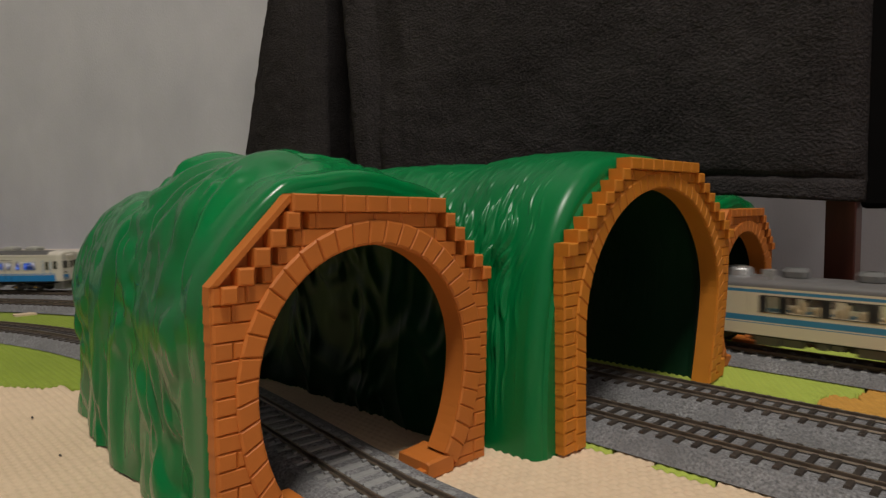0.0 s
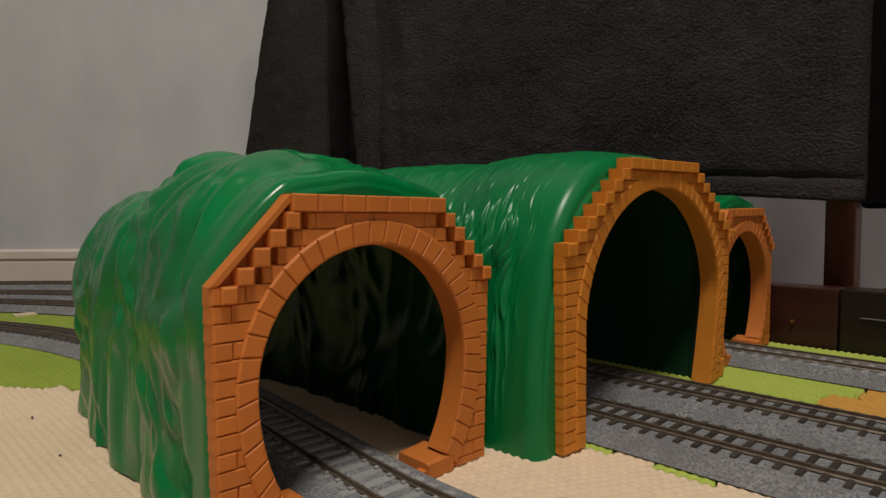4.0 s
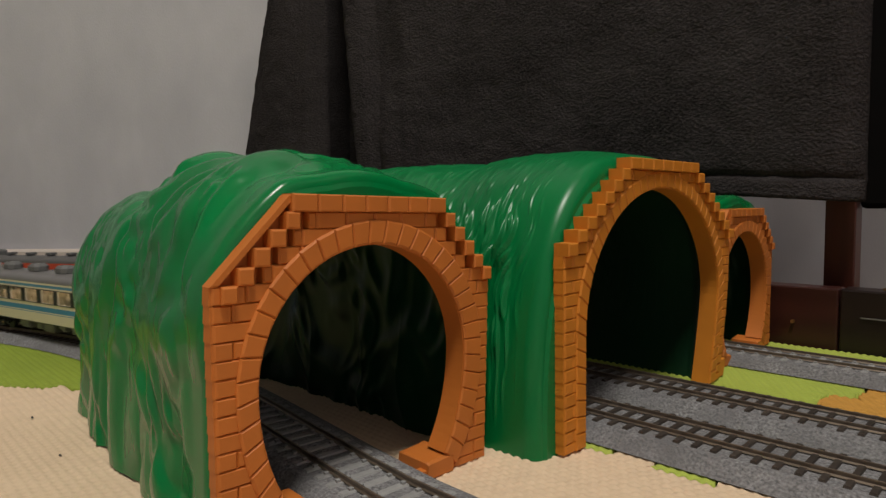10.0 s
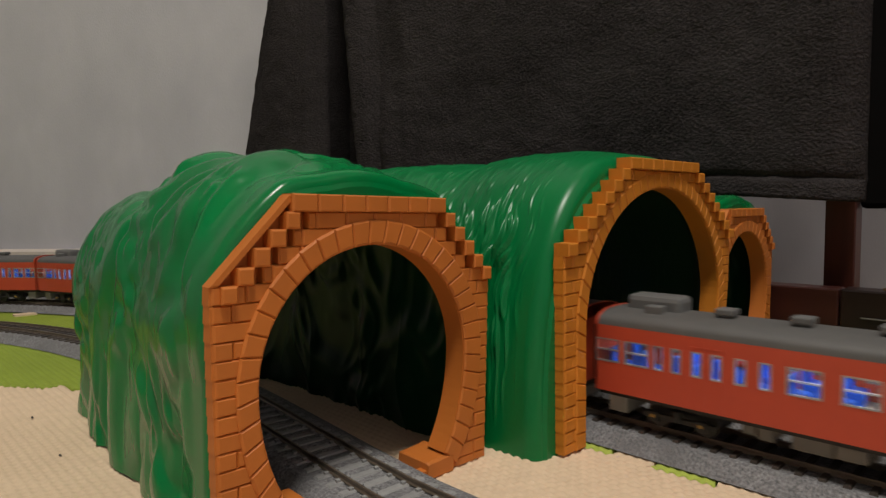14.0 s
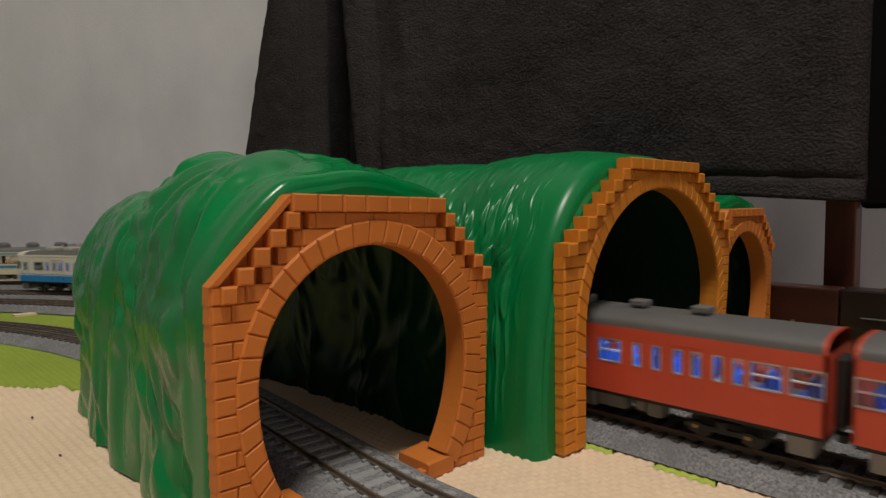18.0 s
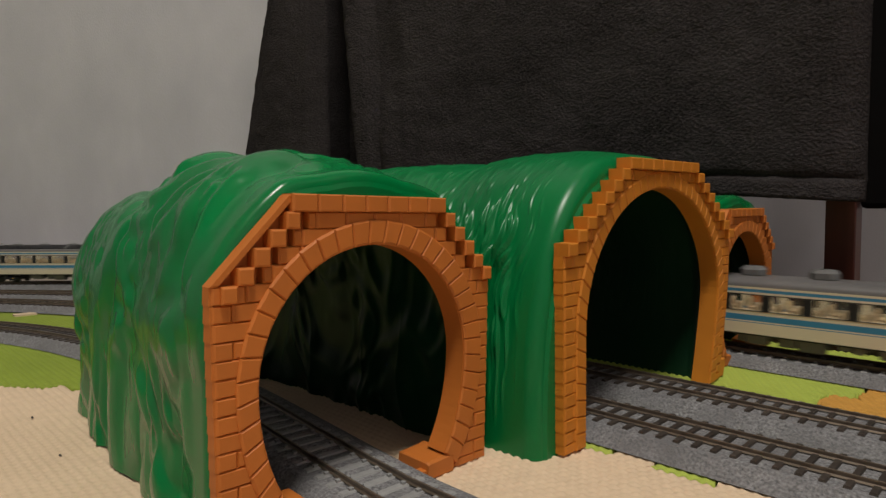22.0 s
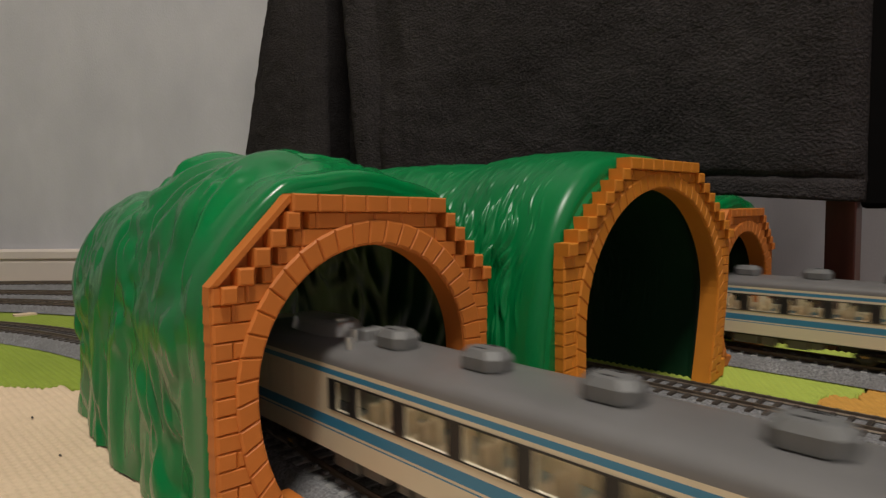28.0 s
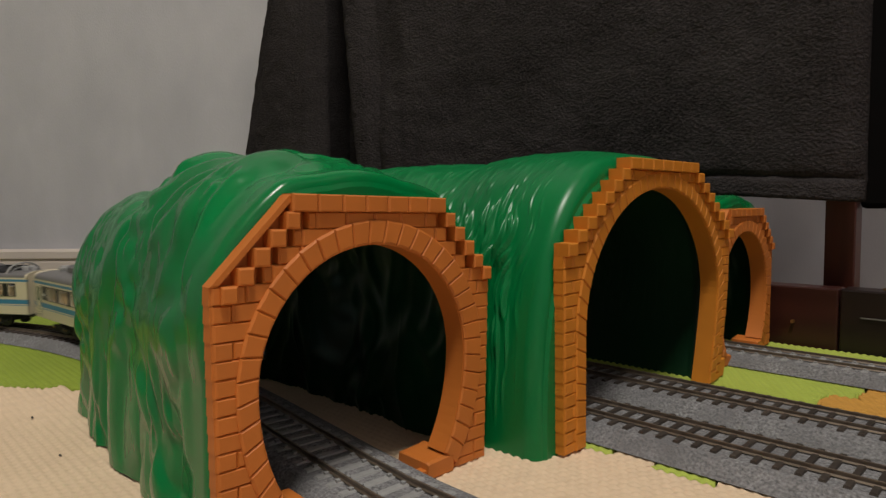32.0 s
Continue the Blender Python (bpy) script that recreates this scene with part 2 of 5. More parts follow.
# ---- the room ----
WALL_A = Vector((-1.0398, 0.2583))
WALL_D = Vector((0.779, 0.627)).normalized()
WALL_N = Vector((-WALL_D.y, WALL_D.x))  # away from the camera


def wall_point(along, back=0.0):
    return WALL_A + WALL_D * along + WALL_N * back


def slab(name, corners, z0, z1, mat, label, category, parent=None):
    k = len(corners)
    vs = [(x, y, z0) for x, y in corners] + [(x, y, z1) for x, y in corners]
    fs = [tuple(range(k))[::-1], tuple(range(k, 2 * k))] + [(i, (i + 1) % k, k + (i + 1) % k, k + i) for i in range(k)]
    ob = link(name, vs, fs, mat, parent)
    return tagged(ob, label, category, kind="structure") if not parent else ob


DEPTH = 3.2
a, b = wall_point(-1.9), wall_point(1.9)
c, d = wall_point(1.9, -DEPTH), wall_point(-1.9, -DEPTH)
TH = 0.1
slab("floor", [a, b, c, d], -0.06, -0.012, M["floor"], "brown wooden floor boards under the play mats", "floor")
slab("ceiling", [a, b, c, d], 2.4, 2.5, M["ceiling"], "plain white painted ceiling", "ceiling")


def wall_slab(name, p, q, label):
    n_ = Vector((-(q - p).y, (q - p).x)).normalized() * TH
    slab(name, [p, q, q + n_, p + n_], -0.06, 2.5, M["wall"], label, "wall")


wall_slab("wall_north", a, b, "pale grey wallpapered wall with faint blotches")
wall_slab("wall_east", b, c, "pale grey wallpapered wall")
wall_slab("wall_south", c, d, "pale grey wallpapered wall")
wall_slab("wall_west", d, a, "pale grey wallpapered wall")


def skirting():
    bm = bmesh.new()
    k = [(0.0, -0.012), (0.009, -0.012), (0.009, 0.0300), (0.0075, 0.0325), (0.0075, 0.0345), (0.011, 0.036), (0.011, 0.046), (0.008, 0.0495), (0.0, 0.0495)]
    p, q = wall_point(-1.88, -0.001), wall_point(0.62, -0.001)
    rows = []
    for e in (p, q):
        rows.append([bm.verts.new((e.x - WALL_N.x * o, e.y - WALL_N.y * o, z)) for o, z in k])
    for i in range(len(k) - 1):
        bm.faces.new((rows[0][i], rows[0][i + 1], rows[1][i + 1], rows[1][i]))
    bm.faces.new(rows[0])
    bm.faces.new(rows[1][::-1])
    ob = part("baseboard", bm, M["skirting"], None)
    tagged(ob, "cream painted baseboard with a double moulding along the wall", "baseboard", kind="structure")


skirting()


# ---- play mats: woven relief of small raised lozenges ----
def mat_sheet(outline_fn, x0, x1, y0, y1, mat, label, pitch=0.0036, relief=0.0008):
    """Foam mat over a rectangle, with real relief; outline_fn(x, y) says where it lies."""
    name = "play_mat"
    xs = np.arange(x0, x1 + 1e-9, pitch / 4)
    ys = np.arange(y0, y1 + 1e-9, pitch / 4)
    gx, gy = np.meshgrid(xs, ys, indexing="ij")
    row = np.floor(gy / pitch)
    fx = np.sin(np.pi * (gx / (pitch * 1.25) + 0.5 * (row % 2))) ** 2
    fy = np.sin(np.pi * gy / pitch) ** 2
    z = relief * (np.minimum(1.0, 1.5 * fx * fy) - 1.0)
    keep = outline_fn(gx, gy)
    idx = np.arange(gx.size).reshape(gx.shape)
    q = keep[:-1, :-1] & keep[1:, :-1] & keep[1:, 1:] & keep[:-1, 1:]
    f = np.stack([idx[:-1, :-1][q], idx[1:, :-1][q], idx[1:, 1:][q], idx[:-1, 1:][q]], 1)
    used = np.unique(f)
    remap = -np.ones(gx.size, int)
    remap[used] = np.arange(len(used))
    v = np.stack([gx.ravel(), gy.ravel(), z.ravel()], 1)[used]
    me = bpy.data.meshes.new(name)
    me.from_pydata(v.tolist(), [], remap[f].tolist())
    me.polygons.foreach_set("use_smooth", [True] * len(me.polygons))
    me.materials.append(mat)
    ob = new(name, me)
    sol = ob.modifiers.new("thickness", "SOLIDIFY")
    sol.thickness, sol.offset = 0.008, -1
    return tagged(ob, label, "play mat", "foam play mats", "structure")


def left_seam(y):
    """Jigsaw seam between the green and the beige mat."""
    return -0.452 + 0.55 * np.maximum(0, y - 0.070) * 2.6 * (y < 0.086) + 0.026 * (y >= 0.086) + 0.018 * (y >= 0.098)


def jig(y):
    return -0.088 + 0.013 * (y > 0.384) + 0.001 * np.sin(y * 300)


mat_sheet(lambda x, y: (x > left_seam(y) + 0.0006) & ~((y > 0.2285) & (((x > -0.150) & (x < -0.1315)) | ((x > -0.1135) & (x < -0.0880)))), -0.47, 0.04, 0.03, 0.236, M["beige"], "beige foam play mat with a woven relief")
mat_sheet(lambda x, y: x < left_seam(y) - 0.0006, -0.70, -0.40, 0.03, 0.236, M["olive"], "grass green foam play mat with a woven relief", relief=0.0006)
mat_sheet(lambda x, y: (((x > -0.1495) & (x < -0.132)) | ((x > -0.113) & (x < -0.0885))), -0.155, -0.08, 0.2290, 0.236, M["lime"], "lime green jigsaw teeth of the neighbouring play mat")
mat_sheet(lambda x, y: x < jig(y), -0.34, -0.05, 0.340, 0.500, M["lime"], "lime green foam play mat with a woven relief")
mat_sheet(lambda x, y: (x > jig(y) + 0.0012), -0.10, 0.08, 0.340, 0.500, M["orange_mat"], "orange foam play mat with a woven relief")
LIME, BEIGE = "lime green foam play mat with a woven relief", "beige foam play mat with a woven relief"
slab("play_mat", [(-1.30, -0.60), (-0.47, -0.60), (-0.47, 0.239), (-0.704, 0.239), (-0.704, 0.49), (-1.22, 0.06)], -0.010, -0.0009, M["olive"], "grass green foam play mat with a woven relief", "play mat")
slab("play_mat", [(-0.700, 0.240), (-0.4, 0.240), (-0.4, 0.50), (-0.690, 0.50)], -0.010, -0.0004, M["olive"], "grass green foam play mat with a woven relief", "play mat")
slab("play_mat", [(-0.398, 0.240), (0.5, 0.240), (0.5, 0.337), (-0.398, 0.337)], -0.010, -0.0006, M["lime"], LIME, "play mat")
slab("play_mat", [(-0.468, -0.60), (1.15, -0.60), (1.15, 0.028), (-0.468, 0.028)], -0.010, -0.0004, M["beige"], BEIGE, "play mat")
slab("play_mat", [(-1.30, -1.50), (1.15, -1.50), (1.15, -0.604), (-1.30, -0.604)], -0.010, -0.0004, M["lime"], LIME, "play mat")
slab("play_mat", [(0.084, 0.031), (1.15, 0.031), (1.15, 0.236), (0.042, 0.236), (0.042, 0.031)], -0.010, -0.0004, M["beige"], BEIGE, "play mat")


def crumb(x, y, r, seed):
    bm = bmesh.new()
    bmesh.ops.create_icosphere(bm, subdivisions=1, radius=r)
    rnd = random.Random(seed)
    for v in bm.verts:
        v.co = Vector((v.co.x * (1.6 + rnd.random()), v.co.y * (0.6 + rnd.random() * 0.5), v.co.z * 0.6 + r * 0.3))
    ob = part("crumb", bm, M["tie_dark"], None)
    ob.location = (x, y, 0.0002)
    tagged(ob, "tiny dark crumb lying on the beige mat", "crumb", "crumbs on the mat")


crumb(-0.3674, 0.0694, 0.0007, 1)
crumb(-0.3000, 0.0660, 0.0007, 2)
slab("play_mat_tooth", [(-0.757, 0.131), (-0.744, 0.131), (-0.742, 0.150), (-0.755, 0.148)], -0.010, 0.0008, M["beige"], "small beige jigsaw tooth between green mats", "play mat")


# ---- tracks ----
def sweep(name, line, profile, mat, parent, closed=True, label=""):
    """A profile of (offset to the right of travel, height) swept round a track line."""
    k, m = len(line.p), len(profile)
    vs = []
    for i in range(k):
        h = line.heading(line.s[i])
        nx, ny = math.sin(h), -math.cos(h)
        vs += [(line.p[i][0] + nx * o, line.p[i][1] + ny * o, z) for o, z in profile]
    fs = []
    for i in range(k):
        j = (i + 1) % k
        for e in range(m if closed else m - 1):
            g = (e + 1) % m
            fs.append((i * m + e, j * m + e, j * m + g, i * m + g))
    return link(name, vs, fs, mat, parent, label)


def tie_mesh(name, length, width, z0, z1, mat, bevel=0.0004):
    bm = bmesh.new()
    add_box(bm, -width / 2, width / 2, -length / 2, length / 2, z0, z1, taper=bevel)
    bmesh.ops.recalc_face_normals(bm, faces=bm.faces[:])
    me = bpy.data.meshes.new(name)
    bm.to_mesh(me)
    bm.free()
    me.materials.append(mat)
    return me


TIE_WOOD = tie_mesh("tie", 0.0318, 0.0029, 0.0056, 0.0070, M["tie_dark"])
TIE_STONE = tie_mesh("tie", 0.030, 0.0042, 0.0056, 0.0066, M["tie_grey"], 0.0007)
bm_ = bmesh.new()
for sg in (-1, 1):
    for o in (-0.0021, 0.0021):
        add_box(bm_, -0.0008, 0.0008, sg * 0.00825 + o - 0.0008, sg * 0.00825 + o + 0.0008, 0.0066, 0.0075)
CLIPS = bpy.data.meshes.new("rail_clip")
bm_.to_mesh(CLIPS)
bm_.free()
CLIPS.materials.append(M["tie_grey"])


def railway(line, stone, label, seen):
    root = empty("model_track")
    tagged(root, label, "model track", "oval tracks")
    W, T = 0.0262, 0.0172
    sweep("roadbed", line, [(-W, 0.0002), (-T - 0.0012, 0.0056), (-T, 0.0060), (T, 0.0060), (T + 0.0012, 0.0056), (W, 0.0002)], M["ballast"], root, label="grey ballast roadbed")
    for sg in (-1, 1):
        c = sg * 0.00825
        sweep("rail", line, [(c - 0.0008, 0.0066), (c - 0.0002, 0.0073), (c - 0.0004, 0.0083), (c - 0.0004, 0.0088), (c + 0.0004, 0.0088), (c + 0.0004, 0.0083), (c + 0.0002, 0.0073), (c + 0.0008, 0.0066)], M["rail"], root, label="brownish steel rail")
    rest_v, rest_f = [], []
    s = 0.0
    while s < line.length - 0.003:
        p, h = line.at(s), line.heading(s)
        is_stone = stone and p[1] > 0 and p[0] > -0.40
        if seen(p[0], p[1]):
            t = new("tie", TIE_STONE if is_stone else TIE_WOOD)
            t.parent, t.matrix_basis = root, pose(p[0], p[1], 0, 0, 0, math.degrees(h))
            if is_stone:
                t = new("rail_clip", CLIPS)
                t.parent, t.matrix_basis = root, pose(p[0], p[1], 0, 0, 0, math.degrees(h))
        else:
            c, sn, k = math.cos(h), math.sin(h), len(rest_v)
            for z in (0.0056, 0.0068):
                for x, y in ((-0.0016, -0.0155), (0.0016, -0.0155), (0.0016, 0.0155), (-0.0016, 0.0155)):
                    rest_v.append((p[0] + c * x - sn * y, p[1] + sn * x + c * y, z))
            rest_f += [tuple(k + i for i in f) for f in ((4, 5, 6, 7), (0, 1, 5, 4), (1, 2, 6, 5), (2, 3, 7, 6), (3, 0, 4, 7))]
        s += 0.0085 if is_stone or p[0] < -0.40 else 0.0076
    ob = link("far_ties", rest_v, rest_f, M["tie_dark"], root)
    tagged(ob, kind="stuff")
    return root


def in_view(x, y):
    return y > 0.05 and (-0.36 < x < 0.03 or -1.1 < x < -0.44)


railway(INNER, True, "grey ballasted model track with concrete sleepers", in_view)
railway(SECOND, False, "grey ballasted model track with dark sleepers", in_view)
railway(THIRD, False, "grey ballasted model track with dark sleepers", in_view)
railway(OUTER, True, "grey ballasted model track with concrete sleepers", in_view)


# ---- toy tunnels ----
def rib(a, b, t):
    return a + (b - a) * t


def prism(bm, pts, x0, x1):
    """A plate with outline pts (y, z) from x0 to x1."""
    k = len(pts)
    lo = [bm.verts.new((x0, y, z)) for y, z in pts]
    hi = [bm.verts.new((x1, y, z)) for y, z in pts]
    bm.faces.new(hi)
    bm.faces.new(lo[::-1])
    for i in range(k):
        j = (i + 1) % k
        bm.faces.new((lo[i], lo[j], hi[j], hi[i]))


def chamfered(bm, pts, x0, x1, ch=0.0003):
    """A moulded brick: outline pts, from x0 to the face x1, with a chamfered rim."""
    k = len(pts)
    cy, cz = sum(p[0] for p in pts) / k, sum(p[1] for p in pts) / k

    def shrink(p):
        d = math.hypot(p[0] - cy, p[1] - cz)
        f = max(0.3, (d - ch * 1.4) / d)
        return (cy + (p[0] - cy) * f, cz + (p[1] - cz) * f)

    rows = [[bm.verts.new((x0, *p)) for p in pts], [bm.verts.new((x1 - ch, *p)) for p in pts], [bm.verts.new((x1, *shrink(p))) for p in pts]]
    bm.faces.new(rows[2])
    for r0, r1 in zip(rows, rows[1:]):
        for i in range(k):
            j = (i + 1) % k
            bm.faces.new((r0[i], r0[j], r1[j], r1[i]))


def brick(parent, pts, x0, x1, mat, name="brick", ch=0.0004):
    bm = bmesh.new()
    chamfered(bm, pts, x0, x1, ch)
    return part(name, bm, mat, parent)


def portal(root, inner, outer, spans, tops, wall_top, wall_foot, mat, depth=0.010, foot=True, stepped=False, plate=0.0052, cell=0.0, gap=0.00008, proud=0.0014, cut=-0.0036, ch=0.00045, block=0.0034):
    """Moulded brick portal. inner/outer(t): arch ring points for t in 0..1 from the left foot over the top to the right foot;
    spans/tops: half widths and heights of coping and steps."""
    n = 72
    rin = [inner(i / n) for i in range(n + 1)]
    rout = [outer(i / n) for i in range(n + 1)]
    # arch lining: the reveal through the portal
    lin = [(y * 0.994, z * 0.997) for y, z in rin]
    bm = bmesh.new()
    rows = []
    for x in (-depth, proud - 0.0012):
        rows.append([bm.verts.new((x, y, z)) for y, z in lin])
    rows.append([bm.verts.new((proud - 0.0012, y, z)) for y, z in rout])
    rows.append([bm.verts.new((-depth, y, z)) for y, z in rout])
    for r0, r1 in zip(rows, rows[1:] + rows[:1]):
        for i in range(n):
            bm.faces.new((r0[i], r0[i + 1], r1[i + 1], r1[i]))
    part("arch_lining", bm, mat, root)
    # voussoirs
    per = [0.0]
    for p, q in zip(rout, rout[1:]):
        per.append(per[-1] + math.dist(p, q))
    count = max(9, int(round(per[-1] / 0.0074)))
    if count % 2 == 0:
        count += 1
    for k in range(count):
        l0, l1 = per[-1] * k / count + gap, per[-1] * (k + 1) / count - gap
        t0, t1 = np.interp([l0, l1], per, np.linspace(0, 1, n + 1))
        pts = [inner(t0), inner((t0 + t1) / 2), inner(t1), outer(t1), outer((t0 + t1) / 2), outer(t0)]
        brick(root, pts, -0.005, proud, mat, "arch_stone", ch)
    # coping
    xs = np.linspace(-spans[0], spans[0], 8)
    for p, q in zip(xs, xs[1:]):
        brick(root, [(p + gap, tops[1]), (q - gap, tops[1]), (q - gap, tops[0]), (p + gap, tops[0])], -plate, block, mat, "coping_brick", ch)
    # stepped end blocks, and courses behind them
    for i in range(1, len(spans)):
        z1, z0 = tops[i], (tops[i + 1] if i + 1 < len(tops) else tops[i] - (tops[i - 1] - tops[i]))
        w = spans[i] - spans[i - 1]
        for sg in (-1, 1):
            inset = 0.0 if stepped or sg > 0 else 0.003
            a_, b_ = sg * (spans[i] - w - inset), sg * (spans[i] - inset)
            brick(root, [(a_, z0), (b_, z0), (b_, z1), (a_, z1)], -plate * 0.9, block, mat, "step_brick", ch)

    if not stepped:
        brick(root, [(-spans[0] + 0.0024, tops[0] - 0.0003), (-spans[0], tops[0] - 0.0003), (-spans[-1], tops[-1]), (-spans[-1] + 0.0024, tops[-1])], -plate, 0.0003, mat, "edge_strip")

    def ring_edge(z):
        """Half width of the arch ring's outside at height z."""
        best = 0.0
        for p, q in zip(rout, rout[1:]):
            if p[1] != q[1] and (p[1] - z) * (q[1] - z) <= 0:
                best = max(best, abs(p[0] + (q[0] - p[0]) * (z - p[1]) / (q[1] - p[1])))
        return best

    pitch = tops[1] - tops[2]
    base_top = tops[-1] - (pitch if stepped else 0.0)

    def edge(z):
        """Half width of the portal's outline at height z."""
        if z <= base_top:
            return rib(wall_foot, wall_top, z / base_top)
        if stepped:
            k = max(0, min(len(spans) - 1, int(math.floor((tops[0] - z) / pitch + 1e-6))))
            return spans[k] - 0.0003
        return float(np.interp(z, tops[::-1], spans[::-1]))

    # backing plate, built up in level strips
    zs = sorted({*np.linspace(0.0003, tops[0] - 0.0005, 40).tolist(), *[t + e for t in tops[1:] + [base_top] for e in (-0.00005, 0.00005)]})
    for sg in (-1, 1):
        bm = bmesh.new()
        rows = []
        for z in zs:
            yi, yo = max(0.0, ring_edge(z) - 0.001), edge(z)
            yi = min(yi, yo - 0.0005)
            rows.append([(cut, sg * yi, z), (cut, sg * yo, z), (-plate, sg * yo, z), (-plate, sg * yi, z)])
        loft(bm, rows, closed=True, cap0=True, cap1=True)
        part("backing_plate", bm, mat, root)
    # brick courses
    z1 = tops[1]
    row = 0
    while z1 > 0.002:
        z0 = max(0.0002, z1 - pitch)
        if z0 < 0.0015:
            z0 = 0.0002
        zc = (z0 + z1) / 2
        if z1 > base_top + 1e-5:
            k = min(int(round((tops[1] - z1) / pitch)) + 1, len(spans) - 1)
            lim = spans[k] - (spans[1] - spans[0]) - cell
        else:
            lim = min(edge(z0), edge(z1)) - 0.0001
        e = min(ring_edge(z0 + 0.0003), ring_edge(z1 - 0.0003))
        e = max(0.0, e - 0.003)
        if lim - e > 0.0012:
            if e < 0.004:
                cuts = list(np.linspace(-lim, lim, max(3, int(2 * lim / 0.0105)) + 1))
                if row % 2 == 0 and len(cuts) > 3:
                    h_ = (cuts[1] - cuts[0]) / 2
                    cuts = [cuts[0]] + [c - h_ for c in cuts[1:]] + [cuts[-1]]
                sets = [list(zip(cuts, cuts[1:]))]
            else:
                cuts, y = [lim], lim - (0.0062 if row % 2 else 0.0108)
                while y > e + 0.002:
                    cuts.append(y)
                    y -= 0.0108
                cuts = sorted(cuts + [e])
                sets = [list(zip(cuts, cuts[1:])), [(-q, -p) for p, q in zip(cuts, cuts[1:])]]
            for st in sets:
                for p, q in st:
                    if not stepped and z1 > base_top + 1e-5 and p < -lim + 1e-6:
                        p += 0.003
                    if q - p > 0.0008:
                        brick(root, [(p + gap, z0 + gap), (q - gap, z0 + gap), (q - gap, z1 - gap), (p + gap, z1 - gap)], cut - 0.0002, 0.0002 * random.random(), mat, "brick", ch)
        if z1 <= base_top + 1e-5 and z1 - z0 > 0.002:
            for sg in (-1, 1):
                side = edge(zc)
                bm = bmesh.new()
                add_box(bm, -plate * 0.98, -0.0004, *sorted((sg * (side - 0.002), sg * (side + 0.0005))), z0 + 0.00005, z1 - 0.00005, taper=0.00015)
                part("side_brick", bm, mat, root)
        z1 = z0
        row += 1
    if foot:
        for sg in (-1, 1):
            y0 = 0.0243
            y1 = inner(1.0)[0] + 0.004
            bm = bmesh.new()
            rows = []
            for x in (-0.0170, -0.0166, -0.0006, 0.0010):
                top = 0.0062 if x in (-0.0166, -0.0006) else 0.0056
                rows.append([(x, sg * y0, 0.0), (x, sg * (y0 + 0.0004), top - 0.0004), (x, sg * (y0 + 0.0010), top), (x, sg * (y1 - 0.0075), top + 0.0002), (x, sg * (y1 - 0.0040), top + 0.0005), (x, sg * y1, top + 0.0012), (x, sg * y1, 0.0)])
            loft(bm, rows, closed=True, cap0=True, cap1=True)
            part("plinth", bm, mat, root)


def horseshoe(r, c, low, z_end, dy=0.0):
    """Round arch of radius r about height c, drawn in below by a long ellipse of half height low."""
    a_end = math.asin((c - z_end) / low)

    def fn(t):
        a = rib(math.pi + a_end, -a_end, t)
        return (dy + r * math.cos(a), c + (r if math.sin(a) >= 0 else low) * math.sin(a))
    return fn


def tall_arch(w, c, h):
    """Elliptic arch of half width w and rise h on straight legs of height c."""
    leg = c / (c * 2 + math.pi * (w + h) / 2)

    def fn(t):
        if t < leg:
            return (-w, c * t / leg)
        if t > 1 - leg:
            return (w, c * (1 - t) / leg)
        a = math.pi * (1 - (t - leg) / (1 - 2 * leg))
        return (w * math.cos(a), c + h * math.sin(a))
    return fn


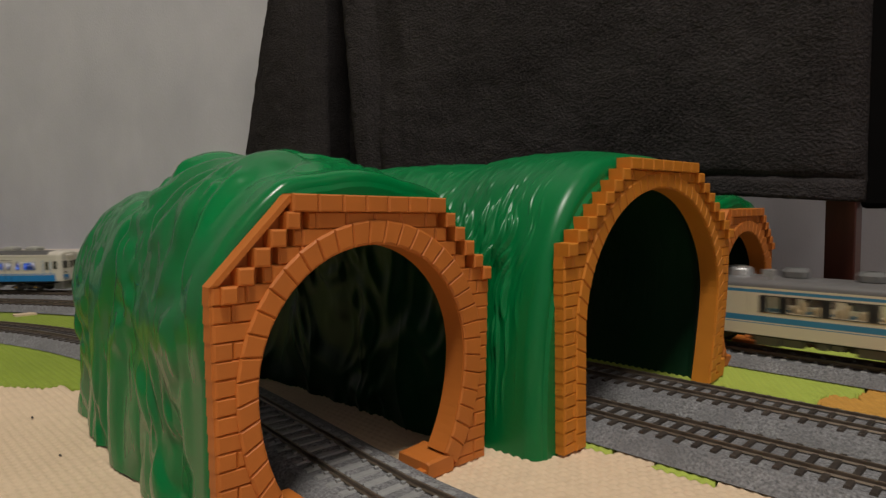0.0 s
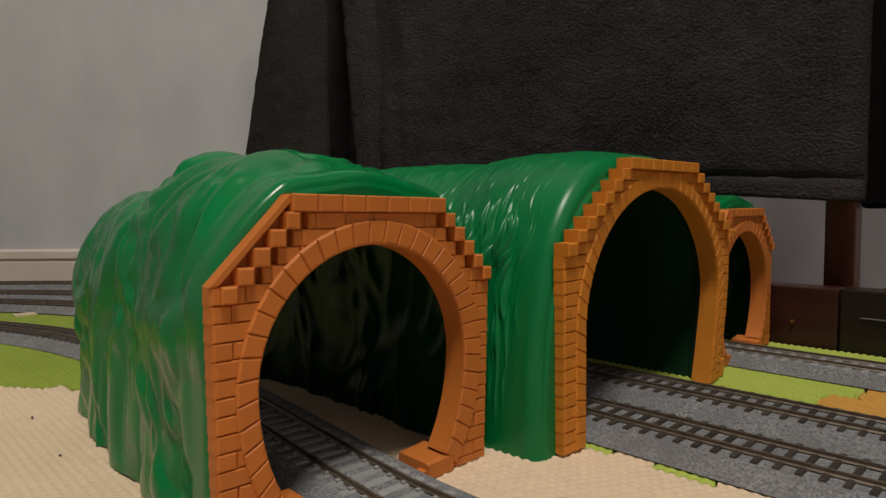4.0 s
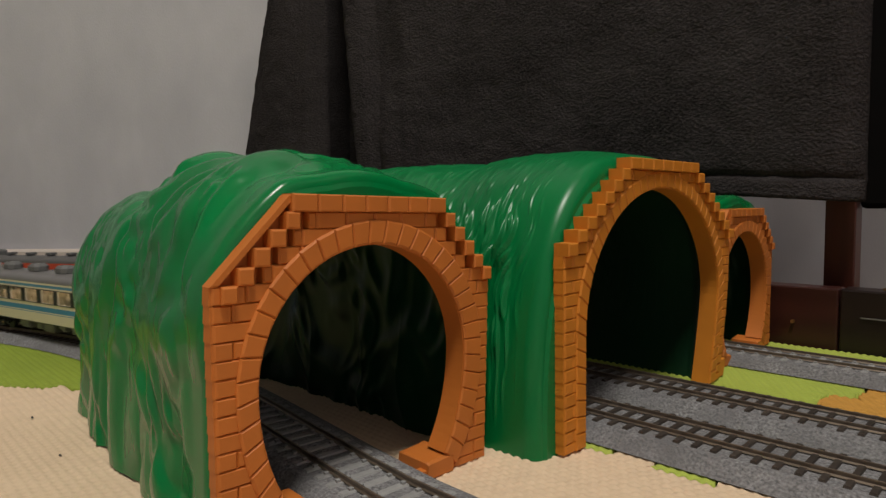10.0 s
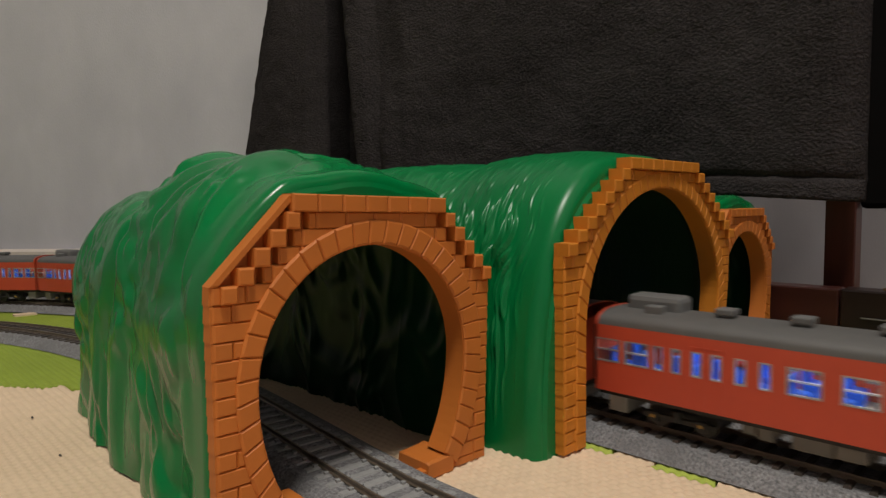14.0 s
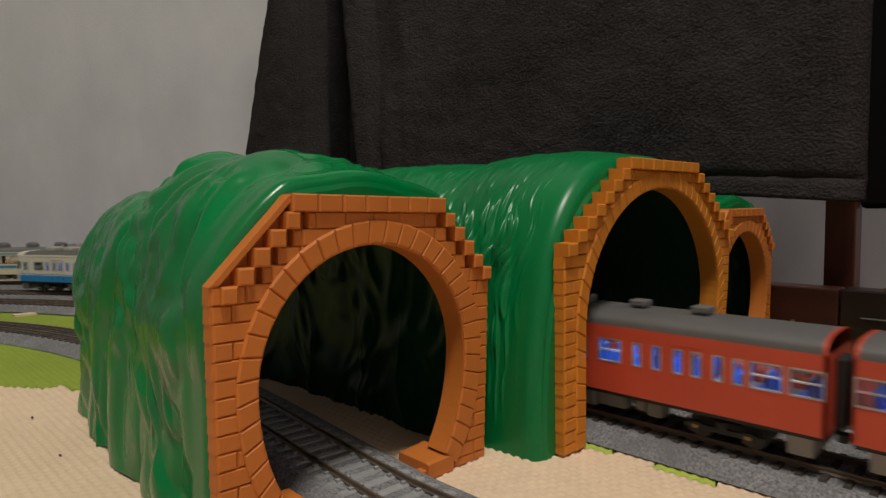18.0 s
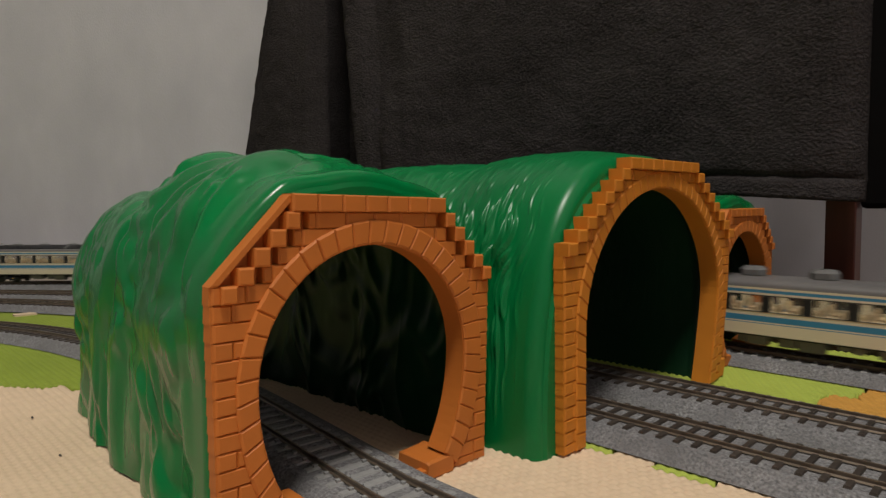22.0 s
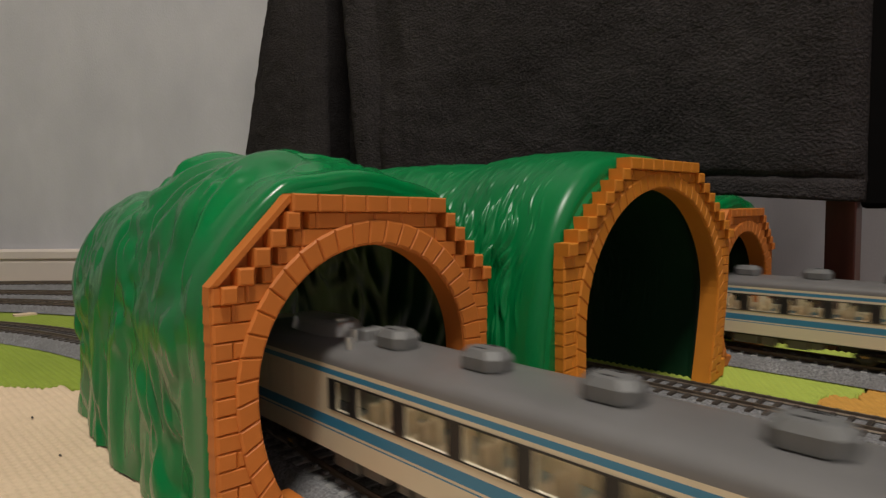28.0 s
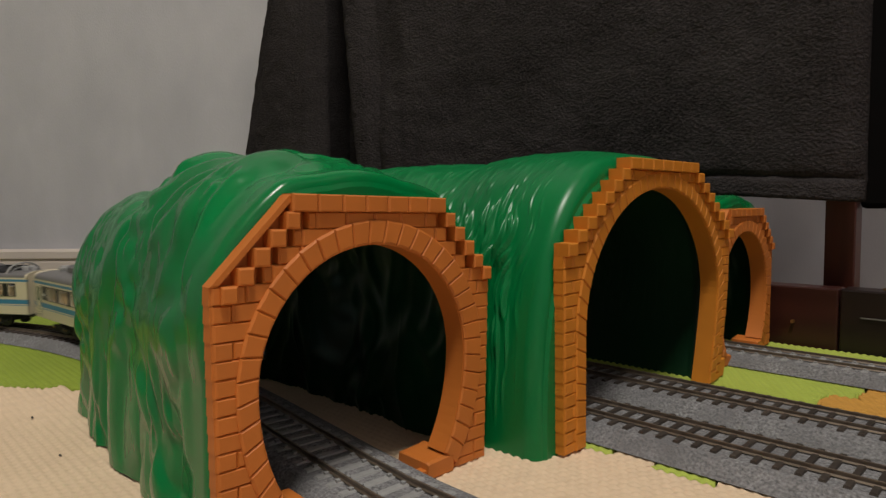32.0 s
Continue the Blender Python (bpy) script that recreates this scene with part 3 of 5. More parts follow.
def shell(root, width, height, length, ridge, fold, n_exp, mat, inner_mat, seed, fine=0.0, freq=26.0, hole=None, shift=0.0, out=0.004, thick=0.002):
    """Hollow moulded hill: outside with folds running down its flanks, a rim round the portal, and a smooth inside
    coloured dark for its shade.
    """
    nu, nv = 520, 210
    for which in ("outside", "inside"):
        vs, fs = [], []
        for i in range(nu + 1):
            u_ = (i / nu) ** 1.8
            x = (-0.0058 if which == "outside" else -0.0112) - length * u_
            rise = ridge(u_)
            fade = min(1.0, u_ / 0.12)
            soft = fade * fade * (3 - 2 * fade)
            back = 1.0 - max(0.0, (u_ - 0.88) / 0.12) ** 2 * 0.05
            lead = min(1.0, u_ * length / 0.007)
            rim = 1.012 - 0.055 * (1.0 - math.sqrt(1.0 - (1.0 - lead) ** 2))
            for j in range(nv + 1):
                v_ = j / nv
                a = math.pi * (1 - v_)
                ca, sa = math.cos(a), math.sin(a)
                w = width * back * rim
                h = (height + rise) * back * rim
                y = w * math.copysign(abs(ca) ** (2 / n_exp), ca)
                z = h * abs(sa) ** (2 / n_exp)
                # stringy wrinkles running down
                q = Vector((x * freq + seed, v_ * 3.0, seed * 1.7))
                q3 = Vector((x * 600 + 4.5 * noise.noise(Vector((x * 25, v_ * 9, seed))), v_ * 26, seed * 2))
                calm = min(1.0, max(0.0, (z - 0.010) / 0.030)) * min(1.0, max(0.0, (u_ * length - 0.009) / 0.006))
                d = noise.noise(q) * fold + noise.noise(q * 2.2) * fold * 0.5
                d += (3.6 * max(0.0, noise.noise(q3) - 0.10) + 1.2 * max(0.0, noise.noise(q3 * 0.6 + Vector((3, 1, 0)))) - 0.3) * fine * (0.30 + 1.2 * smooth01((0.112 - z) / 0.030)) * calm
                d = out * math.tanh(d / out) if d > 0 else d
                d *= soft
                if which == "inside":
                    d = d * 0.12 - thick
                y += ca * d
                z = max(0.0, z + sa * d)
                if j in (0, nv):
                    z = -0.0016
                vs.append((x, y + shift, z))
        for i in range(nu):
            for j in range(nv):
                k = i * (nv + 1) + j
                f = (k, k + 1, k + nv + 2, k + nv + 1)
                fs.append(f if which == "outside" else f[::-1])
        if which == "outside":
            front, rear = vs[:nv + 1], vs[-(nv + 1):]
        link("hill_shell" if which == "outside" else "inner_shell", vs, fs, mat if which == "outside" else inner_mat, root, smooth=True)
    # flat rims that close the shell at both mouths
    for name, ring, dx in (("front_rim", front, 0.0012), ("rear_rim", rear, -0.0012)):
        vs, fs = [], []
        for j, p in enumerate(ring):
            t = j / (len(ring) - 1)
            h = hole(t)
            vs += [p, (p[0] + dx, p[1] * 0.985, p[2] * 0.985), (p[0] + dx, h[0], h[1]), (p[0] - dx * 2, h[0], h[1])]
        for j in range(len(ring) - 1):
            for e in range(3):
                fs.append((4 * j + e, 4 * j + 4 + e, 4 * j + 5 + e, 4 * j + 1 + e))
        link(name, vs, fs, mat, root)


HOOD = [(-0.0575, 0.050), (-0.0567, 0.0800), (-0.0538, 0.0880), (-0.0430, 0.1025), (-0.0310, 0.1130), (-0.0160, 0.1158), (0.0, 0.1180),
        (0.0190, 0.1150), (0.0366, 0.1112), (0.0475, 0.1010), (0.0560, 0.0870), (0.0572, 0.0790), (0.0575, 0.050)]
LEG_Z = 0.050


def hood_radius(phi):
    """Distance from (0, LEG_Z) to the hood's outline at the polar angle phi."""
    best = [math.atan2(z - LEG_Z, y) for y, z in HOOD]
    rad = [math.hypot(y, z - LEG_Z) for y, z in HOOD]
    return float(np.interp(-phi, [-b for b in best], rad))


FOLD_X = [0.035, -0.034, -0.076, -0.115, -0.172, -0.230]


def hill(root, k, width, seed, rough, mat, inner_mat, hole):
    """Hollow moulded hill behind a low portal: smooth hood, humped ridge, flanks in broad hanging folds."""
    length = 0.190
    ridge_x = [-0.007, -0.016, -0.024, -0.033, -0.042, -0.054, -0.065, -0.076, -0.088, -0.100, -0.112, -0.130, -0.150, -0.170, -0.184, -0.196]
    ridge_z = [0.1180, 0.1185, 0.1180, 0.1225, 0.1255, 0.1235, 0.1255, 0.1285, 0.1280, 0.1235, 0.1190, 0.1170, 0.1155, 0.1120, 0.1075, 0.1000]
    nu, nv = 250, 176
    rows_x = [(-0.0060, -0.0046), (-0.0062, -0.0030), (-0.0068, -0.0017), (-0.0078, -0.0007), (-0.0091, -0.0002), (-0.0106, 0.0)]
    rows_x += [(-0.0106 - (length - 0.0106) * (i + 1) / nu, 0.0) for i in range(nu)]
    ang = [math.pi * (1 - (j / nv - 0.24) / 0.52) for j in range(nv + 1)]
    hood_r = [hood_radius(a) if 0.0 <= a <= math.pi else 0.0575 for a in ang]
    front = rear = None
    for which in ("outside", "inside"):
        vs, fs = [], []
        for x, inset in rows_x:
            blend = smooth01((-x - 0.012) / 0.030)
            relief = smooth01((-x - 0.013) / 0.020)
            end = max(0.0, (-x - 0.160) / 0.030)
            w = (width * (1 - 0.120 * (x / length) ** 2) + 0.0012 * blend) * (1 - 0.05 * end * end)
            top = float(np.interp(-x, [-e for e in ridge_x], ridge_z)) - LEG_Z
            for j in range(nv + 1):
                v_ = j / nv
                if v_ < 0.24 or v_ > 0.76:
                    sg = -1 if v_ < 0.5 else 1
                    z = LEG_Z * (v_ / 0.24 if sg < 0 else (1 - v_) / 0.24)
                    y = sg * ((0.0575 * (1 - blend) + w * blend) + inset)
                    ny, nz = sg, 0.0
                else:
                    a = ang[j]
                    ca, sa = math.cos(a), math.sin(a)
                    rh = ((abs(ca) / w) ** 2.7 + (abs(sa) / top) ** 2.7) ** (-1 / 2.7)
                    r = hood_r[j] * (1 - blend) + rh * blend + inset
                    y, z = r * ca, LEG_Z + r * sa
                    ny, nz = ca, sa
                # hanging folds, strongest at the foot, wandering as they rise
                side = math.copysign(2.0, y)
                wander = 0.016 * noise.noise(Vector((x * 18, z * 20 + seed, side)))
                xf = x + wander + 0.16 * z + (0.011 if y > 0 else 0.0)
                ph = float(np.interp(-xf, [-e for e in FOLD_X], list(range(len(FOLD_X)))))
                low = 0.12 + 0.88 * (1.0 - smooth01(z / 0.075))
                d = 0.0042 * (abs(math.sin(math.pi * ph)) ** 0.6 - 0.70) * low
                lump = Vector((x * 23 + seed, y * 23, z * 17 + seed))
                bend = Vector((noise.noise(lump * 0.9 + Vector((9, 2, 4))), noise.noise(lump * 0.9 + Vector((1, 7, 2))), noise.noise(lump * 0.9)))
                lump = lump + bend * 0.8
                # rounded bulges that meet in creases
                d += 0.0085 * (math.sqrt(noise.noise(lump) ** 2 + 0.004) - 0.22)
                d += 0.0046 * (math.sqrt(noise.noise(lump * 2.2 + Vector((4, 1, 7))) ** 2 + 0.003) - 0.20)
                q2 = Vector((x * 75, y * 75, z * 62 + seed))
                up = smooth01((z - 0.030) / 0.040)
                clump = max(0.0, noise.noise(Vector((x * 30 + 5, y * 30, z * 30)))) * 2.2
                d += noise.noise(q2) * 0.0010 * (0.7 + 0.7 * up)
                d += noise.noise(q2 * 2.2) * 0.0019 * up * min(1.0, clump + 0.15)
                d *= relief * rough
                d = 0.0040 * math.tanh(d / 0.0040)
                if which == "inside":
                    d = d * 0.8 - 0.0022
                y, z = y + ny * d, z + nz * d
                if j in (0, nv):
                    z = -0.0016
                vs.append((x * k, y * k, z * k))
        for i in range(len(rows_x) - 1):
            for j in range(nv):
                e = i * (nv + 1) + j
                f = (e, e + 1, e + nv + 2, e + nv + 1)
                fs.append(f if which == "outside" else f[::-1])
        if which == "outside":
            front, rear = vs[:nv + 1], vs[-(nv + 1):]
        link("hill_shell" if which == "outside" else "inner_shell", vs, fs, mat if which == "outside" else inner_mat, root, smooth=True)
    for name, ring, dx in (("front_rim", front, 0.0006), ("rear_rim", rear, -0.0012)):
        vs, fs = [], []
        for j, p in enumerate(ring):
            h = hole(j / (len(ring) - 1))
            vs += [p, (p[0] + dx, p[1] * 0.985, p[2] * 0.985), (p[0] + dx, h[0], h[1]), (p[0] - dx * 2, h[0], h[1])]
        for j in range(len(ring) - 1):
            for e in range(3):
                fs.append((4 * j + e, 4 * j + 4 + e, 4 * j + 5 + e, 4 * j + 1 + e))
        link(name, vs, fs, mat, root)


P1_SPANS = [0.0331, 0.0381, 0.0435, 0.0488, 0.0541, 0.0591]
P1_TOPS = [0.1082, 0.1025, 0.0970, 0.0915, 0.0857, 0.0805]


def low_tunnel(m, scale, seed, label, rough=1.0, width=0.0575):
    root = empty("toy_tunnel", m)
    tagged(root, label, "toy tunnel", "toy tunnels")
    k = scale
    portal(root, horseshoe(0.0445 * k, 0.047 * k, 0.060 * k, 0.008 * k), horseshoe(0.0529 * k, 0.047 * k, 0.0665 * k, 0.002 * k, 0.0012 * k),
           [s * k for s in P1_SPANS], [t * k for t in P1_TOPS], 0.0588 * k, 0.0570 * k, M["brick"], cell=0.0036 * k, proud=0.0010, ch=0.0006, block=0.0019)
    hill(root, k, width, seed, rough, M["green"], M["green_shaded"], horseshoe(0.049 * k, 0.047 * k, 0.062 * k, 0.001))
    return root


low_tunnel(pose(-0.170, 0.134, 0.0006, -1.3, 0, -1.64), 1.0, 3.1, "shiny green plastic hill tunnel with a terracotta brick portal")
low_tunnel(pose(-0.150, 0.4375, 0.0002), 0.93, 8.4, "green plastic hill tunnel with a terracotta portal", 0.6, 0.0545)


def high_tunnel():
    root = empty("toy_tunnel", pose(-0.1415, 0.2975, 0.0002, 0, 0, -0.6))
    tagged(root, "tall double-track green plastic tunnel with an amber brick portal", "toy tunnel", "toy tunnels")
    spans = [0.0365 + 0.00707 * i for i in range(8)]
    tops = [0.1260 - 0.00529 * i for i in range(8)]
    portal(root, tall_arch(0.070, 0.050, 0.0625), tall_arch(0.0775, 0.050, 0.0700), spans, tops, 0.0858, 0.0850, M["brick_amber"], foot=False, stepped=True, gap=0.00012, proud=0.0008, cut=-0.0022, ch=0.0006, block=0.0026)
    box_part("foot_block", (-0.0085, -0.0012, 0.0830, 0.0950, 0.0, 0.0105), M["brick_amber"], root, bevel=0.0006)

    def ridge(u_):
        return np.interp(u_, [0, 0.06, 0.3, 0.5, 1.0], [0.0, 0.002, 0.0015, 0.002, 0.0])

    shell(root, 0.0905, 0.1270, 0.29, ridge, 0.0042, 2.8, M["green_plain"], M["green_shaded_matt"], 5.7, fine=0.0015, shift=-0.0062, out=0.0032, hole=tall_arch(0.074, 0.050, 0.066), thick=0.006)
    # one leg leans inwards towards its foot, with a small outer block
    for o in root.children:
        for v in o.data.vertices:
            if v.co.y > 0.02 and v.co.z < 0.06:
                v.co.y -= 0.0115 * ((0.06 - v.co.z) / 0.06) ** 1.4


high_tunnel()


# ---- bed, board and fleece blanket ----
def bed():
    root = empty("bed", pose(0, 0, 0))
    tagged(root, "dark red-brown wooden bed frame with a low drawer board", "bed")
    # drawer board
    bm = bmesh.new()
    add_box(bm, -0.80, -0.110, 0.505, 0.525, -0.010, 0.0425, bevel=0.0012)
    part("drawer_front", bm, M["bed"], root, "dark stained drawer front")
    bm = bmesh.new()
    add_box(bm, -0.1085, 0.60, 0.5035, 0.525, -0.010, 0.0430, bevel=0.0012)
    part("drawer_front", bm, M["bed_dark"], root, "nearly black stained drawer front")
    box_part("drawer_lip", (-0.096, 0.10, 0.5022, 0.5034, 0.0236, 0.0243), M["under_grey"], root, "thin pale groove edge")
    cyl_part("knob", (-0.1385, 0.5040, 0.0165), 0.0013, 0.004, M["knob"], root, "y", 12, label="small brass knob")
    cyl_part("screw", (-0.0835, 0.515, 0.0437), 0.0022, 0.0016, M["knob"], root, "z", 12, label="small bright screw head")
    bm = bmesh.new()
    add_box(bm, -0.1300, -0.1095, 0.548, 0.568, -0.010, 0.490, bevel=0.001)
    part("bed_leg", bm, M["bed_leg"], root, "dark red-brown square leg")
    bm = bmesh.new()
    add_box(bm, -0.80, -0.1095, 0.530, 0.575, 0.485, 0.520, bevel=0.002)
    part("side_rail", bm, M["bed"], root)
    # unseen slats, added with gaps to half shade the wall behind the bed
    for k in range(10):
        xa = -0.44 + 0.067 * k
        box_part("slat", (xa, xa + 0.043, 0.576, min(0.84, 0.66 + 0.06 * k), 0.500, 0.515), M["slat"], root, bevel=0.002)
    # added panel, coloured near black as the darkness right of the blanket
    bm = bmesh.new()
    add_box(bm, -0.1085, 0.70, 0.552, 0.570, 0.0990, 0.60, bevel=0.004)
    part("side_cloth", bm, M["bed_shade"], root, "near-black panel standing in for the darkness beside the blanket")
    return root


bed()


def blanket():
    nu, nv = 340, 150
    # plan of the hanging cloth from its far end by the wall to its near edge
    keys = [(-0.804, 0.428), (-0.765, 0.422), (-0.715, 0.425), (-0.680, 0.436), (-0.664, 0.456), (-0.680, 0.486), (-0.690, 0.512), (-0.664, 0.522), (-0.622, 0.502), (-0.592, 0.456),
            (-0.585, 0.437), (-0.575, 0.431), (-0.560, 0.434), (-0.545, 0.4475), (-0.528, 0.4500), (-0.505, 0.4480), (-0.450, 0.470), (-0.320, 0.495), (-0.200, 0.503), (-0.136, 0.503), (-0.116, 0.5060), (-0.1065, 0.5120), (-0.1035, 0.520), (-0.1040, 0.528)]
    kd = [0.0]
    for p, q in zip(keys, keys[1:]):
        kd.append(kd[-1] + math.dist(p, q))
    vs, fs = [], []
    for i in range(nu + 1):
        t = kd[-1] * i / nu
        px_, py_ = np.interp(t, kd, [k[0] for k in keys]), np.interp(t, kd, [k[1] for k in keys])
        e = i / nu
        z_low = np.interp(px_, [-0.82, -0.5, -0.20, -0.0965], [0.075, 0.093, 0.1115, 0.1035])
        for j in range(nv + 1):
            z = rib(z_low, 0.520, j / nv)
            lift = (z - 0.1) / 0.4
            q = Vector((t * 9, z * 3.0, 1.3))
            fold = noise.noise(q) * 0.007 + noise.noise(q * 2.3) * 0.003
            hem = 0.0042 * math.exp(-((z - z_low - 0.0160 - 0.0012 * noise.noise(Vector((t * 40, 0, 5)))) / 0.0028) ** 2)
            roll = 0.003 * math.exp(-((z - z_low) / 0.004) ** 2)
            spread = 0.37 * (z - 0.2) * max(0.0, min(1.0, (-0.66 - px_) / 0.14))
            spread -= 0.13 * (z - 0.24) * math.exp(-((px_ + 0.585) / 0.06) ** 2)
            py_v = py_ - (py_ - 0.437) * 0.75 * smooth01((0.26 - z) / 0.09) * math.exp(-((px_ + 0.532) / 0.018) ** 2)
            vs.append((px_ + spread, py_v + fold + hem - roll * 0.3 + lift * 0.004 + noise.noise(Vector((t * 60, z * 60, 0))) * 0.0012 + noise.noise(Vector((t * 150, z * 230, 4))) * 0.0009, z))
    for i in range(nu):
        for j in range(nv):
            k = i * (nv + 1) + j
            fs.append((k, k + nv + 1, k + nv + 2, k + 1))
    ob = link("fleece_blanket", vs, fs, M["blanket"], None, smooth=True)
    sol = ob.modifiers.new("thickness", "SOLIDIFY")
    sol.thickness, sol.offset = 0.004, 1
    tagged(ob, "dark grey fleece blanket hanging over the bed side", "blanket")


blanket()


# ---- ceiling lamp ----
def ceiling_lamp():
    root = empty("ceiling_lamp", pose(0.42, -0.32, 2.4))
    tagged(root, "round white ceiling lamp", "lamp")
    cyl_part("lamp_base", (0, 0, -0.04), 0.26, 0.08, M["ceiling"], root, "z", 40)


ceiling_lamp()


# ---- railcars, 1:80; local x forward, z = 0 at the rail head ----
HALF = 0.018


def roof_section(w, zg, zt, n=18, drop=0.0):
    """Points (y, z) of the roof arc from the left gutter to the right."""
    pts = []
    for i in range(n + 1):
        a = math.pi * (1 - i / n)
        ca, sa = math.cos(a), math.sin(a)
        pts.append((w * math.copysign(abs(ca) ** 0.72, ca), zg + (zt - zg - drop) * abs(sa) ** 0.72))
    return pts


def car_roof(root, x0, x1, w, zg, zt, mat, label=""):
    bm = bmesh.new()
    rows = [[(x, y, z) for y, z in roof_section(w, zg, zt)] for x in (x0, x1)]
    loft(bm, rows)
    return part("roof", bm, mat, root, label, smooth=True)


def side_wall(root, sg, x0, x1, zb, zg, bands, windows, zw0, zw1):
    """Side with real window openings. bands: (z from, z to, material, name); windows: (x centre, width)."""
    y0, y1 = HALF - 0.0012, HALF
    ws = sorted((c - w / 2, c + w / 2) for c, w in windows)
    for z0, z1, mat, name in bands:
        bm = bmesh.new()
        if z1 <= zw0 + 1e-6 or z0 >= zw1 - 1e-6:
            add_box(bm, x0, x1, sg * y0 if sg > 0 else -y1, sg * y1 if sg > 0 else -y0, z0, z1)
        else:
            cuts = [x0] + [e for w in ws for e in w] + [x1]
            for p, q in zip(cuts[::2], cuts[1::2]):
                if q - p > 1e-5:
                    box_part("window_post", (p, q, sg * y0 if sg > 0 else -y1, sg * y1 if sg > 0 else -y0, z0, z1), mat, root)
        if bm.verts:
            part(name, bm, mat, root)
        else:
            bm.free()


def pane(root, sg, c, w, z0, z1, bar, frame_mat):
    """A glazed window: glass, thin frame, and a meeting rail where the sash is split."""
    y = sg * (HALF - 0.0007)
    g = box_part("pane", (c - w / 2, c + w / 2, y - 0.0002, y + 0.0002, z0, z1), M["glass"], root)
    g.visible_shadow = False
    bm = bmesh.new()
    t, ya, yb = 0.0005, sg * (HALF - 0.0009), sg * (HALF + 0.0002)
    lo, hi = min(ya, yb), max(ya, yb)
    for d in ((c - w / 2 - 0.0001, c - w / 2 + t, z0, z1), (c + w / 2 - t, c + w / 2 + 0.0001, z0, z1), (c - w / 2 + t, c + w / 2 - t, z0 - 0.0001, z0 + t), (c - w / 2 + t, c + w / 2 - t, z1 - t, z1 + 0.0001)):
        add_box(bm, d[0], d[1], lo, hi, d[2], d[3])
    if bar:
        zc = rib(z0, z1, 0.52)
        add_box(bm, c - w / 2 + t, c + w / 2 - t, lo, hi, zc - 0.0003, zc + 0.0003)
    part("window_frame", bm, frame_mat, g)


def bogie(root, x):
    b = box_part("bogie", (x - 0.017, x + 0.017, -0.0085, 0.0085, 0.0045, 0.0085), M["under"], root, bevel=0.0008)
    for sg in (-1, 1):
        bm = bmesh.new()
        add_box(bm, -0.0175 + x, 0.0175 + x, sg * 0.0135 - 0.001, sg * 0.0135 + 0.001, 0.0048, 0.0072, bevel=0.0005)
        for dx in (-0.0115, 0.0115):
            add_box(bm, x + dx - 0.0025, x + dx + 0.0025, sg * 0.0145 - 0.0012, sg * 0.0145 + 0.0012, 0.0035, 0.0082, bevel=0.0006)
        add_cyl(bm, (x, sg * 0.0142, 0.0078), 0.0022, 0.0042, "z", 10)
        part("side_frame", bm, M["under"], b)
    for dx in (-0.0115, 0.0115):
        bm = bmesh.new()
        add_cyl(bm, (x + dx, 0, 0.0058), 0.0012, 0.020, "y", 8)
        for sg in (-1, 1):
            add_cyl(bm, (x + dx, sg * 0.0083, 0.0058), 0.0058, 0.0022, "y", 20)
        part("wheelset", bm, M["wheel"], b)
        for sg in (-1, 1):
            box_part("axle_cap", (x + dx - 0.0009, x + dx + 0.0009, *sorted((sg * 0.0155, sg * 0.0159)), 0.0056, 0.0068), M["axle_cap"], b, "yellowish axle box cap")


def underfloor(root, boxes, mat):
    """Hanging equipment: each box in two or three stepped blocks with a lid seam, on both sides or one."""
    rnd = random.Random(len(boxes) * 7)
    for x0, x1, z0, side in boxes:
        for sg in ((-1, 1) if side == 0 else (side,)):
            cuts = [x0, x0 + (x1 - x0) * rnd.uniform(0.3, 0.6), x1]
            for p, q in zip(cuts, cuts[1:]):
                bm = bmesh.new()
                ya, yb = 0.0060, rnd.choice((0.0128, 0.0138, 0.0146))
                zl = z0 + rnd.uniform(0.0, 0.0022)
                add_box(bm, p + 0.0004, q - 0.0004, *sorted((sg * ya, sg * yb)), zl, 0.0128, bevel=0.0006)
                ob = part("equipment_box", bm, mat, root)
                box_part("box_lid", (p + 0.0014, q - 0.0014, *sorted((sg * yb, sg * (yb + 0.0003))), zl + 0.0012, 0.0108), mat, ob, bevel=0.0001)
            bm = bmesh.new()
            add_cyl(bm, (x1 + 0.0015, sg * 0.0105, z0 + 0.0045), 0.0016, 0.0028, "y", 10)
            add_box(bm, x1 + 0.0008, x1 + 0.0022, *sorted((sg * 0.0095, sg * 0.0110)), z0 + 0.005, 0.0125)
            part("air_tank", bm, M["under_dark"], root)


def coupler(root, x, sg):
    bm = bmesh.new()
    add_box(bm, min(x, x + sg * 0.0045), max(x, x + sg * 0.0045), -0.0022, 0.0022, 0.0078, 0.0112, bevel=0.0005)
    part("coupler", bm, M["under"], root)


